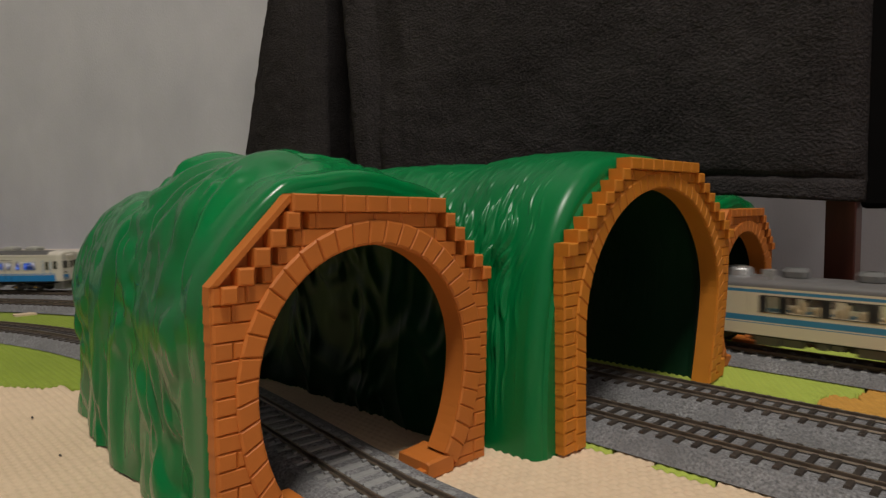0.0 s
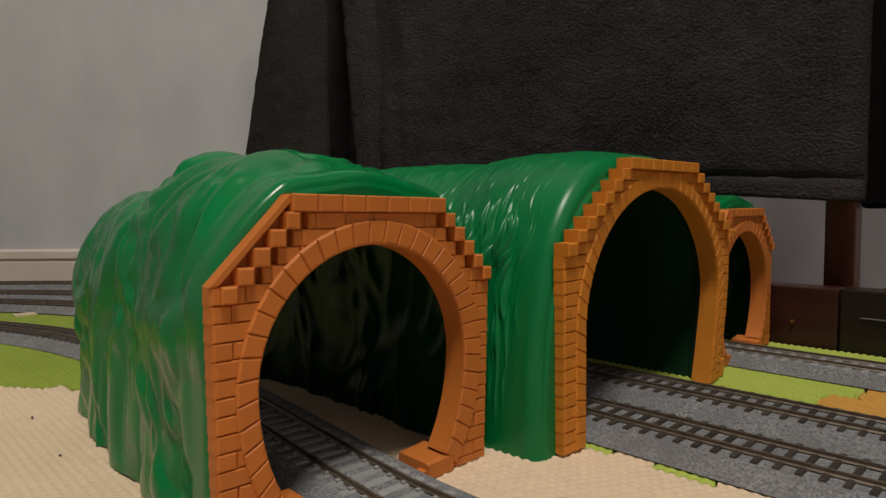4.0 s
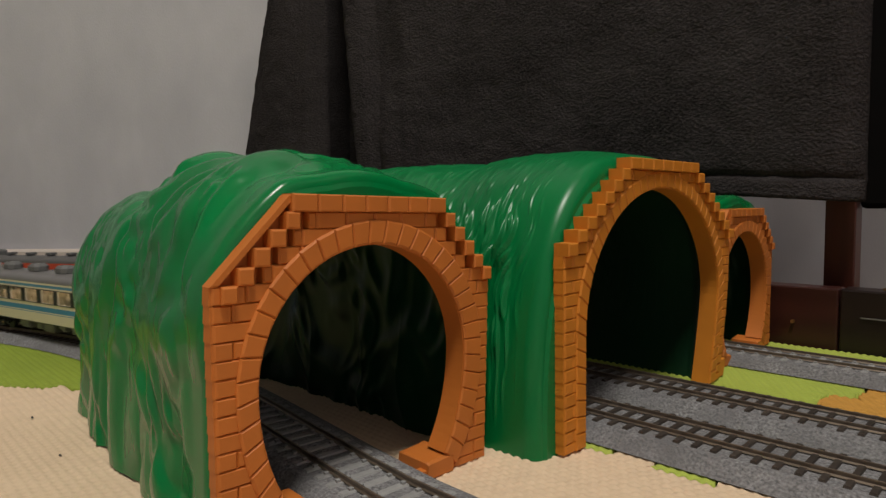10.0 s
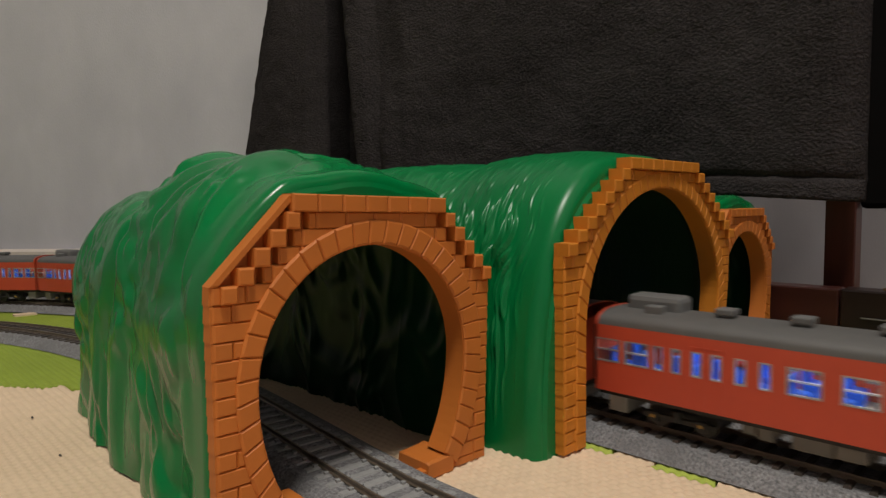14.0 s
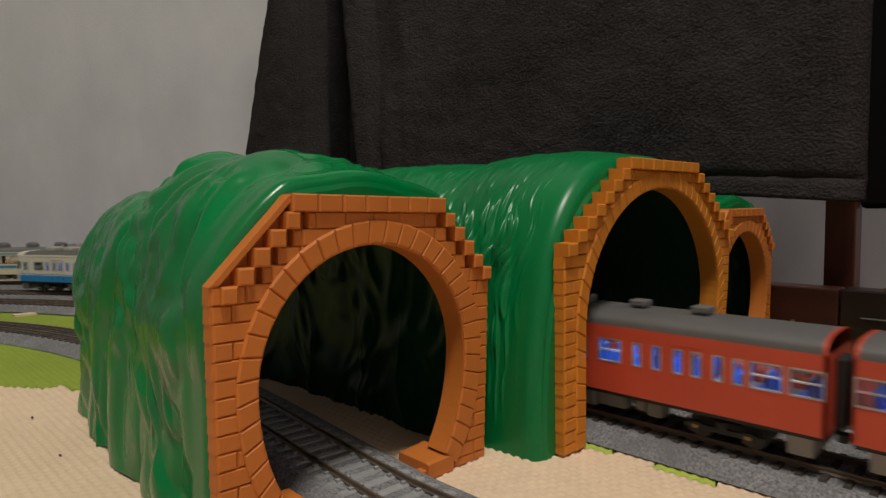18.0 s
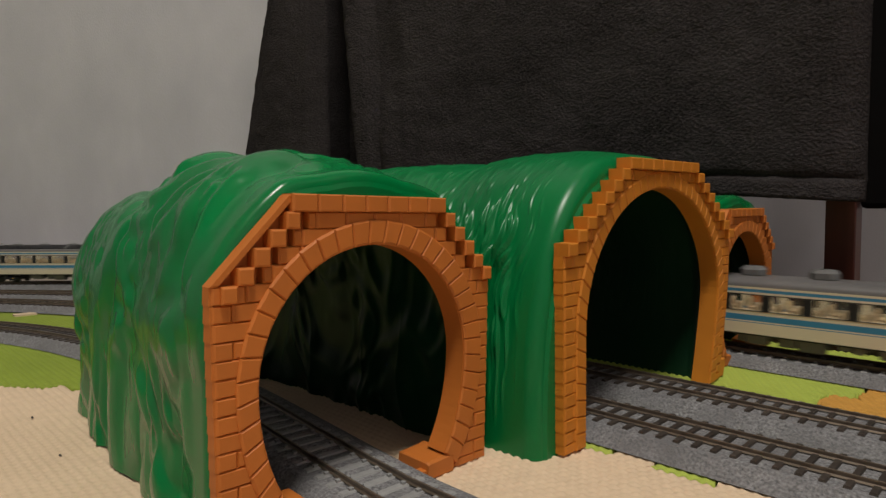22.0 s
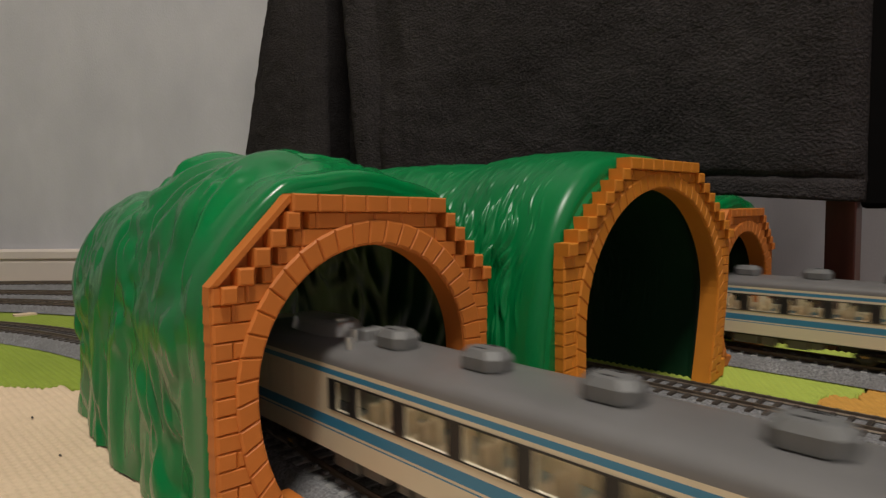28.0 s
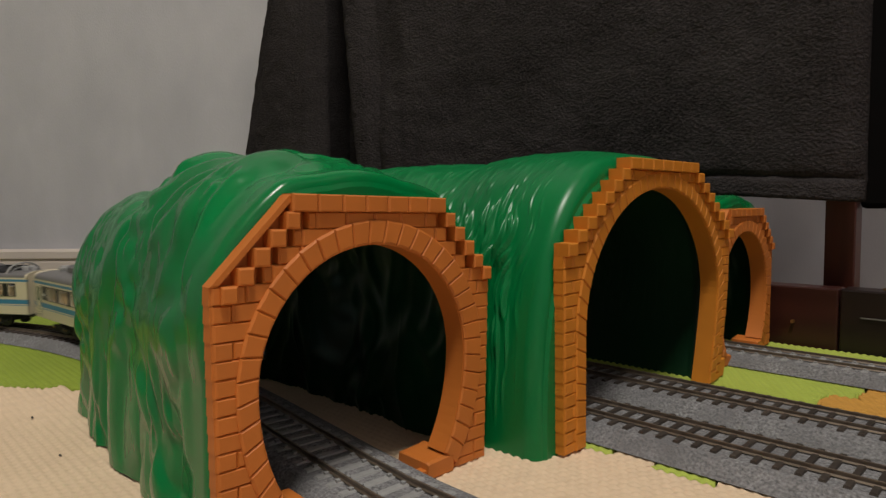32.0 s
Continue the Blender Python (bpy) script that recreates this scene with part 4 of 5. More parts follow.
def interior(root, x0, x1, zf, zt, seat_mat, strip, pitch, wall_mat, back=0.0125):
    f = box_part("interior_floor", (x0, x1, -HALF + 0.0013, HALF - 0.0013, zf - 0.0012, zf), wall_mat, root)
    bm = bmesh.new()
    x = x0 + 0.008
    while x < x1 - 0.008:
        for sg in (-1, 1):
            yc = sg * 0.0098
            add_box(bm, x - 0.0035, x + 0.0025, yc - 0.0055, yc + 0.0055, zf, zf + 0.0055, bevel=0.0006)
            add_box(bm, x - 0.0042, x - 0.0024, yc - 0.0050, yc - 0.0002, zf + 0.0030, zf + back, bevel=0.0008)
            add_box(bm, x - 0.0042, x - 0.0024, yc + 0.0002, yc + 0.0050, zf + 0.0030, zf + back, bevel=0.0008)
        x += pitch
    part("seat_rows", bm, seat_mat, root)
    box_part("ceiling_panel", (x0, x1, -HALF + 0.0014, HALF - 0.0014, zt - 0.0008, zt), wall_mat, root)
    box_part("light_strip", (x0 + 0.01, x1 - 0.01, -0.0015, 0.0015, zt - 0.0018, zt - 0.0009), strip, root)


def end_wall(root, x, sg, zb, zg, zt, mat):
    bm = bmesh.new()
    pts = [(-HALF, zb)] + [(y, z) for y, z in roof_section(HALF, zg, zt)] + [(HALF, zb)]
    prism(bm, pts, min(x, x - sg * 0.0012), max(x, x - sg * 0.0012))
    part("end_wall", bm, mat, root)
    box_part("gangway", (min(x, x + sg * 0.0042), max(x, x + sg * 0.0042), -0.0062, 0.0062, zb + 0.001, zb + 0.0265), M["rubber"], root, "black rubber gangway bellows", bevel=0.0008)


def roof_rim(root, x, sg, zg, zt):
    """Raised cream rim where the roof meets the end wall."""
    bm = bmesh.new()
    loft(bm, [[(x - sg * d, y, z) for y, z in roof_section(HALF + 0.0003, zg, zt + e)] for d, e in ((0.0, 0.0), (0.0, 0.0007), (0.0017, 0.0007), (0.0022, 0.0))])
    part("roof_rim", bm, M["cream"], root, "cream rim at the roof end")


def grille_box(root, x0, x1, w, z0, h, mat, name="air_conditioner", corner=0.0042, slots=True):
    """A rooftop unit: eight-sided in plan, chamfered above, with a shadow gap below and slits on top."""
    def ring(inset, z):
        a, b, c = x0 + inset, x1 - inset, w - inset
        k = min(corner, c * 0.7)
        return [(a + k, -c, z), (b - k, -c, z), (b, -c + k, z), (b, c - k, z), (b - k, c, z), (a + k, c, z), (a, c - k, z), (a, -c + k, z)]

    bm = bmesh.new()
    loft(bm, [ring(0.0007, z0), ring(0.0007, z0 + h * 0.16), ring(0, z0 + h * 0.2), ring(0, z0 + h * 0.68), ring(0.0016, z0 + h * 0.97), ring(0.0030, z0 + h)], closed=True, cap0=True, cap1=True)
    ob = part(name, bm, mat, root)
    if slots:
        L = x1 - x0
        bm = bmesh.new()
        add_box(bm, x0 + L * 0.34, x0 + L * 0.62, -w * 0.5, -w * 0.36, z0 + h - 0.0002, z0 + h + 0.00015)
        add_box(bm, x0 + L * 0.40, x0 + L * 0.66, w * 0.3, w * 0.44, z0 + h - 0.0002, z0 + h + 0.00015)
        part("slit", bm, M["rubber"], ob)
    return ob


# express railcar: cream with blue bands
EZB, EZW0, EZW1, EZG, EZT = 0.0120, 0.0272, 0.0370, 0.0422, 0.0480
ELEN = 0.131


def express_common(root, x0, x1, windows, panel=None, doors=()):
    for sg in (-1, 1):
        bands = [(EZB, 0.0192, M["cream"], "lower_side"), (0.0192, 0.0197, M["stripe"], "thin_stripe"), (0.0197, 0.0205, M["cream"], "stripe_gap"), (0.0205, 0.0242, M["stripe"], "blue_stripe"),
                 (0.0242, EZW0, M["cream"], "sill_band"), (EZW0, EZW1, M["cream"], "window_band"), (EZW1, 0.0389, M["cream"], "upper_side"), (0.0389, 0.0408, M["stripe"], "thin_stripe"), (0.0408, EZG, M["cream"], "gutter")]
        lo = min(c - w / 2 for c, w in windows)
        hi = max(c + w / 2 for c, w in windows)
        side_wall(root, sg, x0, x1, EZB, EZG, bands, windows, EZW0, EZW1)
        # dark surround between the panes
        bm = bmesh.new()
        ws = sorted((c - w / 2, c + w / 2) for c, w in windows)
        ya, yb = sg * (HALF - 0.0002), sg * (HALF + 0.00025)
        cuts = [lo - 0.0012] + [e for w in ws for e in w] + [hi + 0.0045]
        for p, q in zip(cuts[::2], cuts[1::2]):
            add_box(bm, p, q, min(ya, yb), max(ya, yb), EZW0, EZW1)
        add_box(bm, lo - 0.0012, hi + 0.0045, min(ya, yb), max(ya, yb), EZW1, EZW1 + 0.0006)
        add_box(bm, lo - 0.0012, hi + 0.0045, min(ya, yb), max(ya, yb), EZW0 - 0.0005, EZW0)
        part("window_surround", bm, M["black"], root, "black window surround")
        for c, w in windows:
            g = box_part("pane", (c - w / 2, c + w / 2, sg * (HALF - 0.0006) - 0.0002, sg * (HALF - 0.0006) + 0.0002, EZW0, EZW1), M["glass"], root)
            g.visible_shadow = False
        if panel:
            pl = box_part("mark_panel", (panel - 0.0045, panel + 0.0045, min(ya, yb), max(ya, yb), EZW0 - 0.0005, EZW1 + 0.0006), M["black"], root, "black panel with a white mark")
            bm = bmesh.new()
            yc, yd = sg * (HALF + 0.00025), sg * (HALF + 0.0004)
            add_box(bm, panel - 0.0022, panel - 0.0004, min(yc, yd), max(yc, yd), 0.0300, 0.0318)
            add_box(bm, panel + 0.0004, panel + 0.0022, min(yc, yd), max(yc, yd), 0.0300, 0.0318)
            part("mark", bm, M["mark"], pl)
        for dx in doors:
            dr = box_part("door", (dx - 0.0042, dx + 0.0042, min(sg * (HALF - 0.0002), sg * (HALF + 0.0002)), max(sg * (HALF - 0.0002), sg * (HALF + 0.0002)), 0.0135, 0.0375), M["cream"], root, bevel=0.0001)
            bm = bmesh.new()
            for e in (-0.0046, 0.0043):
                add_box(bm, dx + e, dx + e + 0.0003, min(sg * HALF, sg * (HALF + 0.0003)), max(sg * HALF, sg * (HALF + 0.0003)), 0.0135, 0.0380)
            part("door_seam", bm, M["rubber"], dr)
            for o in (-0.0021, 0.0021):
                box_part("door_window", (dx + o - 0.0009, dx + o + 0.0009, min(sg * HALF, sg * (HALF + 0.0004)), max(sg * HALF, sg * (HALF + 0.0004)), 0.0250, 0.0365), M["door_glass"], dr)
    box_part("underframe", (x0, x1, -0.0150, 0.0150, 0.0105, EZB + 0.0004), M["under"], root)
    interior(root, min(c for c, w in windows) - 0.012, max(c for c, w in windows) + 0.012, 0.0205, 0.0412, M["seat_tan"], M["strip_warm"], 0.01175, M["inside_dark"], 0.0108)
    for bx in (-0.088, 0.088):
        bogie(root, bx)
    underfloor(root, [(-0.055, -0.035, 0.0045, 0), (-0.030, -0.004, 0.0035, 0), (0.002, 0.016, 0.0055, 0), (0.022, 0.050, 0.0040, 0)], M["under_grey"])


def cab_shell(root, x0, depth, zb, zg, zt, low_mat, top_mat, roof_mat, taper, slope, label=""):
    """Rounded cab end from x0 forward; taper narrows the plan, slope leans the face back."""
    lower, upper, cap = [], [], []
    n = 8
    for i in range(n + 1):
        t = i / n
        k = math.sin(t * math.pi / 2)
        x = x0 + depth * k
        w = HALF * (1 - taper * (1 - math.cos(t * math.pi / 2)))
        zt_i = zt - (zt - zg) * 0.42 * (1 - math.cos(t * math.pi / 2))
        lower.append([(x, -w * 0.985, zb), (x, -w, zb + 0.004), (x, -w, zg)])
        upper.append((x, w, zt_i))
    bm = bmesh.new()
    for sg in (-1, 1):
        rows = [[(p[0] - slope * max(0, (p[2] - 0.026) / 0.02) * i / n, sg * p[1], p[2]) for p in r] for i, r in enumerate(lower)]
        loft(bm, rows)
    lf = lower[-1]
    a = [(p[0] - slope * max(0, (p[2] - 0.026) / 0.02), p[1], p[2]) for p in lf]
    bb = [(p[0], -p[1], p[2]) for p in a]
    loft(bm, [a, bb])
    part("cab_front", bm, low_mat, root, label, smooth=False)
    bm = bmesh.new()
    rows = []
    for i, (x, w, z) in enumerate(upper):
        rows.append([(x - slope * (zg - 0.026) / 0.02 * i / n - slope * 0.2 * i / n * (pz - zg) / 0.006, py, pz) for py, pz in roof_section(w, zg, z)])
    vr = loft(bm, rows[4:])
    bm.faces.new(vr[-1][::-1])
    part("cab_brow", bm, roof_mat, root, smooth=True)
    bm = bmesh.new()
    loft(bm, rows[:5])
    part("cab_roof", bm, top_mat, root, smooth=True)


def express_cab():
    root = empty("express_railcar")
    tagged(root, "cream express railcar with blue stripes and a blue cab brow", "railcar", "cream express train")
    windows = [(0.0385, 0.0070)] + [(0.0219 - 0.0230 * i, 0.0176) for i in range(6)]
    x0, x1 = -ELEN, 0.112
    express_common(root, x0, x1, windows, panel=-0.1092, doors=(-0.1218,))
    car_roof(root, x0, 0.106, HALF, EZG, EZT, M["roof"], "grey roof")
    bm = bmesh.new()
    loft(bm, [[(x, y, z) for y, z in roof_section(HALF + 0.0002, EZG, EZT + 0.0002)] for x in (0.1055, 0.1125)])
    part("roof_band", bm, M["cream"], root, "cream band across the roof")
    end_wall(root, x0, -1, EZB, EZG, EZT, M["cream"])
    coupler(root, x0, -1)
    coupler(root, 0.132, 1)
    # cab: cream below, blue brow
    cab_shell(root, 0.112, 0.018, EZB, EZG, EZT, M["cream"], M["cream"], M["blue"], 0.24, 0.0035, "cream cab front")
    W0, W1 = 0.0298, 0.0388

    def curve(t0, t1, n, grow):
        """Plan points (x, half width) of the rounded cab between two stages of its bend."""
        out = []
        for i in range(n + 1):
            t = t0 + (t1 - t0) * i / n
            out.append((0.112 + 0.018 * math.sin(t * math.pi / 2) + grow, HALF * (1 - 0.24 * (1 - math.cos(t * math.pi / 2))) + grow))
        return out

    def lean(x, z):
        return x - 0.0035 * max(0.0, (z - 0.026) / 0.02) * max(0.0, x - 0.112) / 0.018

    fx = 0.1302
    brow = bmesh.new()
    rim = curve(0.30, 1.0, 8, 0.0)
    for z0, z1, g0, g1 in ((W1 + 0.0002, 0.0405, 0.0006, 0.0014), (0.0405, 0.0428, 0.0014, 0.0006)):
        outline = rim + [(x, -w) for x, w in rim[::-1]]
        loft(brow, [[(lean(x, z) + g, y + math.copysign(g * 0.6, y), z) for x, y in outline] for z, g in ((z0, g0), (z1, g1))])
    part("blue_brow", brow, M["blue"], root, "bright blue brow over the windscreen", smooth=True)
    box_part("front_door", (fx - 0.0040, fx + 0.0004, -0.0040, 0.0040, EZB + 0.0005, W0 - 0.0008), M["cream"], root, "cream gangway door", bevel=0.0003)
    box_part("door_frame", (fx - 0.0055, fx - 0.0006, -0.0044, 0.0044, W0 - 0.0008, W1 + 0.0016), M["silver_grey"], root, "silver-grey door frame", bevel=0.0003)
    box_part("door_window", (fx - 0.0040, fx - 0.0002, -0.0027, 0.0027, W0 + 0.0004, W1 - 0.0004), M["glass_dark"], root)
    box_part("head_sign", (fx, fx + 0.0012, -0.0026, 0.0026, 0.0232, 0.0286), M["sign_glow"], root, "glowing white train sign", bevel=0.0002)
    for sg in (-1, 1):
        col = curve(0.42, 1.0, 8, 0.0003) + [(fx + 0.0002, 0.0060)]
        bm = bmesh.new()
        loft(bm, [[(lean(x, z), sg * w, z) for z in (W0, W1)] for x, w in col])
        part("windscreen", bm, M["glass_cab"], root, "dark wrap-round windscreen", smooth=True)
        # blue frame: sill, head and pillar
        ring = [(0.1090, HALF + 0.0003)] + curve(0.0, 1.0, 10, 0.0004) + [(fx + 0.0004, 0.0056)]
        for z0, z1 in ((W0 - 0.0013, W0 + 0.0001), (W1 - 0.0001, W1 + 0.0006)):
            bm = bmesh.new()
            loft(bm, [[(lean(x, z), sg * w, z) for z in (z0, z1)] for x, w in ring])
            part("blue_trim", bm, M["blue"], root, smooth=True)
        bm = bmesh.new()
        loft(bm, [[(lean(x, z), sg * w, z) for z in (W0, W1)] for x, w in curve(0.30, 0.42, 2, 0.0005)])
        part("pillar", bm, M["blue"], root)
        bm = bmesh.new()
        loft(bm, [[(lean(x, z), sg * w, z) for z in (W0, W1)] for x, w in [(0.1102, HALF + 0.0003)] + curve(0.0, 0.30, 3, 0.0003)])
        part("cab_window", bm, M["glass_cab"], root)
        box_part("window_post", (0.1088, 0.1102, *sorted((sg * (HALF - 0.0002), sg * (HALF + 0.0004))), W0 - 0.0013, W1 + 0.0006), M["blue"], root)
        # blue skirt that sweeps down from the side stripe
        skirt = [(0.1120, HALF + 0.0003)] + curve(0.0, 1.0, 10, 0.0003) + [(fx + 0.0004, 0.0060)]
        bm = bmesh.new()
        loft(bm, [[(x, sg * w, z) for z in (0.0138, 0.0138 + h)] for (x, w), h in zip(skirt, [0.0066] * 9 + [0.0058, 0.0044, 0.0034, 0.0030])])
        part("blue_skirt", bm, M["blue"], root, smooth=True)
        bm = bmesh.new()
        sweep_pts = [(0.1000, 0.0205), (0.0975, 0.0242), (0.1065, 0.0242), (0.1125, 0.0204), (0.1125, 0.0138), (0.1085, 0.0138)]
        ya = sorted((sg * HALF, sg * (HALF + 0.0003)))
        lo = [bm.verts.new((x, ya[0], z)) for x, z in sweep_pts]
        hi = [bm.verts.new((x, ya[1], z)) for x, z in sweep_pts]
        bm.faces.new(lo), bm.faces.new(hi)
        for i in range(len(lo)):
            j = (i + 1) % len(lo)
            bm.faces.new((lo[i], lo[j], hi[j], hi[i]))
        part("stripe_flare", bm, M["stripe"], root)
        bm = bmesh.new()
        add_box(bm, fx - 0.005, fx + 0.0014, sg * 0.0098 - 0.0030, sg * 0.0098 + 0.0030, 0.0140, 0.0178, bevel=0.0010)
        tl = part("tail_light_case", bm, M["blue"], root)
        cyl_part("tail_light", (fx + 0.0015, sg * 0.0098, 0.0154), 0.0008, 0.0008, M["lamp_red"], tl, "x", 12, label="glowing red tail light")
        bm = bmesh.new()
        add_box(bm, fx - 0.0085, fx + 0.0012, sg * 0.0108 - 0.0034, sg * 0.0108 + 0.0034, W1 + 0.0002, W1 + 0.0036, bevel=0.0009)
        hl = part("headlight_case", bm, M["blue"], root)
        for o in (-0.0014, 0.0014):
            cyl_part("headlight", (fx + 0.0014, sg * 0.0108 + o, W1 + 0.0018), 0.0012, 0.0008, M["under"], hl, "x", 12, label="unlit dark headlight")
        box_part("door_post", (fx - 0.0030, fx + 0.0008, *sorted((sg * 0.0042, sg * 0.0053)), EZB + 0.0005, W0), M["silver_grey"], root, "grey door post")
        box_part("cab_door_window", (0.1030, 0.1052, *sorted((sg * HALF, sg * (HALF + 0.0003))), 0.0262, 0.0368), M["door_glass"], root)
        bm = bmesh.new()
        for e in (0.1012, 0.1068):
            add_box(bm, e - 0.00012, e + 0.00012, *sorted((sg * HALF, sg * (HALF + 0.0002))), 0.0140, 0.0385)
        for e in (0.0530, 0.0700, 0.0860):
            add_box(bm, e - 0.00012, e + 0.00012, *sorted((sg * HALF, sg * (HALF + 0.0002))), 0.0258, 0.0375)
        part("panel_seam", bm, M["seam"], root)
    bm = bmesh.new()
    add_box(bm, 0.1190, 0.1300, -0.0120, 0.0120, 0.0030, EZB, bevel=0.002)
    part("snow_plough", bm, M["plough"], root, "grey skirt under the cab")
    # roof: cooling hood, fans, four air conditioners
    bm = bmesh.new()
    loft(bm, [[(0.0735 + 0.0175 * k * math.copysign(abs(math.cos(a)) ** 0.55, math.cos(a)), 0.0085 * k2 * math.copysign(abs(math.sin(a)) ** 0.8, math.sin(a)), EZT + z) for a in [2 * math.pi * i / 28 for i in range(28)]] for k, k2, z in ((1.04, 1.03, -0.0012), (1.0, 0.98, 0.0010), (0.965, 0.92, 0.0034), (0.93, 0.84, 0.0046), (0.86, 0.70, 0.0052))], closed=True, cap0=True, cap1=True)
    hood = part("exhaust_hood", bm, M["silver_grey"], root, "silver-grey oval hood")
    cyl_part("fan_cover", (0.0650, 0, EZT + 0.0054), 0.0046, 0.0010, M["metal"], hood, "z", 24, label="bright metal fan cover")
    for x in (0.0312, -0.0083, -0.0485, -0.0898):
        grille_box(root, x - 0.0075, x + 0.0075, 0.0058, EZT - 0.0010, 0.0072, M["unit"], corner=0.0030)
    bm = bmesh.new()
    add_box(bm, 0.0435, 0.0495, -0.0050, 0.0035, EZT - 0.001, EZT + 0.0042, bevel=0.0008)
    add_cyl(bm, (0.0478, 0.0055, EZT + 0.0015), 0.0016, 0.006, "z", 12)
    part("roof_vent", bm, M["silver_grey"], root, "pale grey vent box")
    for sg in (-1, 1):
        cyl_part("roof_valve", (0.0420, sg * 0.0120, EZT + 0.0006), 0.0013, 0.0050, M["silver_grey"], root, "z", 12)
    # vents over the door end
    bm = bmesh.new()
    add_box(bm, -0.1165, -0.1110, -0.0052, 0.0010, EZT - 0.001, EZT + 0.0030, bevel=0.0008)
    add_box(bm, -0.1240, -0.1200, -0.0010, 0.0050, EZT - 0.001, EZT + 0.0036, bevel=0.0008)
    part("end_vent", bm, M["silver_grey"], root, "pale grey roof vents")
    roof_rim(root, x0, -1, EZG, EZT)
    return root


def express_power():
    root = empty("express_railcar")
    tagged(root, "cream express railcar with blue stripes and black roof radiators", "railcar", "cream express train")
    windows = [(0.0822 - 0.0226 * i, 0.0174) for i in range(9)] + [(-0.1152, 0.0066)]
    express_common(root, -ELEN, ELEN, windows, panel=0.0972, doors=(0.1108,))
    car_roof(root, -ELEN, ELEN, HALF, EZG, EZT - 0.0015, M["roof"], "grey roof")
    for sg in (-1, 1):
        end_wall(root, sg * ELEN, sg, EZB, EZG, EZT - 0.0015, M["cream"])
        coupler(root, sg * ELEN, sg)
        roof_rim(root, sg * ELEN, sg, EZG, EZT - 0.0015)
        bm = bmesh.new()
        for z in (0.0330, 0.0385):
            add_box(bm, 0.1200, 0.1240, *sorted((sg * HALF, sg * (HALF + 0.0002))), z, z + 0.0028)
        part("grille", bm, M["rubber"], root, "small dark grilles")
    # black walkway, and rows of sloping radiator panels on the shoulders
    box_part("walkway", (-0.106, 0.106, -0.0075, 0.0075, EZT - 0.0026, EZT - 0.0004), M["roof_dark"], root, "black roof walkway")
    prof = [(0.0056, EZT + 0.0022), (0.0068, EZT + 0.0024), (0.0138, EZT - 0.0014), (0.0141, EZT - 0.0040), (0.0056, EZT - 0.0030)]
    for sg in (-1, 1):
        for k in range(12):
            xa = -0.1055 + 0.0176 * k
            bm = bmesh.new()
            loft(bm, [[(x, sg * y, z) for y, z in prof] for x in (xa, xa + 0.0169)], closed=True, cap0=True, cap1=True)
            part("radiator_panel", bm, M["roof_dark"], root, "black sloping radiator panel")
        for k in range(7):
            xa = -0.1060 + 0.0352 * k
            box_part("panel_foot", (xa - 0.0006, xa + 0.0006, *sorted((sg * 0.0136, sg * 0.0150)), EZT - 0.0054, EZT - 0.0030), M["silver_grey"], root)
        bm = bmesh.new()
        loft(bm, [[(x, sg * (y + 0.0002), z + 0.0004) for y, z in prof] for x in (-0.0022, 0.0018)], closed=True, cap0=True, cap1=True)
        part("middle_band", bm, M["unit"], root, "grey band across the radiators")
    for x in (-0.0805, -0.0405, 0.0, 0.0405, 0.0805):
        grille_box(root, x - 0.0080, x + 0.0080, 0.0060, EZT - 0.001, 0.0050, M["unit"], corner=0.003)
    # latticed hoops over the ends of the radiators
    def hoop(bm, x, r, h, t, d):
        n = 16
        rows = []
        for i in range(n + 1):
            a = math.pi * (1 - i / n)
            ca, sa = math.cos(a), math.sin(a) ** 0.85
            rows.append([(x + dx, (r - e) * ca, EZT - 0.0050 + (h - e) * sa) for dx, e in ((0, 0), (d, 0), (d, t), (0, t))])
        loft(bm, rows, closed=True, cap0=True, cap1=True)

    for x, sg in ((-0.109, -1), (0.109, 1)):
        bm = bmesh.new()
        hoop(bm, x, 0.0162, 0.0105, 0.0010, sg * 0.0014)
        hoop(bm, x, 0.0120, 0.0072, 0.0008, sg * 0.0012)
        for a in (0.18, 0.34, 0.5, 0.66, 0.82):
            ca, sa = math.cos(math.pi * a), math.sin(math.pi * a) ** 0.85
            p0, p1 = Vector((x, 0.0114 * ca, EZT - 0.0050 + 0.0068 * sa)), Vector((x, 0.0158 * ca, EZT - 0.0050 + 0.0101 * sa))
            loft(bm, [[p + Vector(o) for o in ((0, -0.0004, -0.0004), (sg * 0.0012, -0.0004, -0.0004), (sg * 0.0012, 0.0004, 0.0004), (0, 0.0004, 0.0004))] for p in (p0, p1)], closed=True, cap0=True, cap1=True)
        part("end_hoop", bm, M["pale_frame"], root, "pale grey latticed hoop at the end of the radiators")
        bm = bmesh.new()
        add_box(bm, *sorted((x + sg * 0.003, x + sg * 0.0085)), -0.0045, 0.0045, EZT - 0.0025, EZT + 0.0022, bevel=0.0008)
        add_cyl(bm, (x + sg * 0.0115, 0.0, EZT - 0.0002), 0.0024, 0.0035, "z", 14)
        part("roof_vent", bm, M["pale_frame"], root)
    return root


# local railcar
LZB, LZW0, LZW1, LZG, LZT = 0.0134, 0.0266, 0.0368, 0.0428, 0.0490


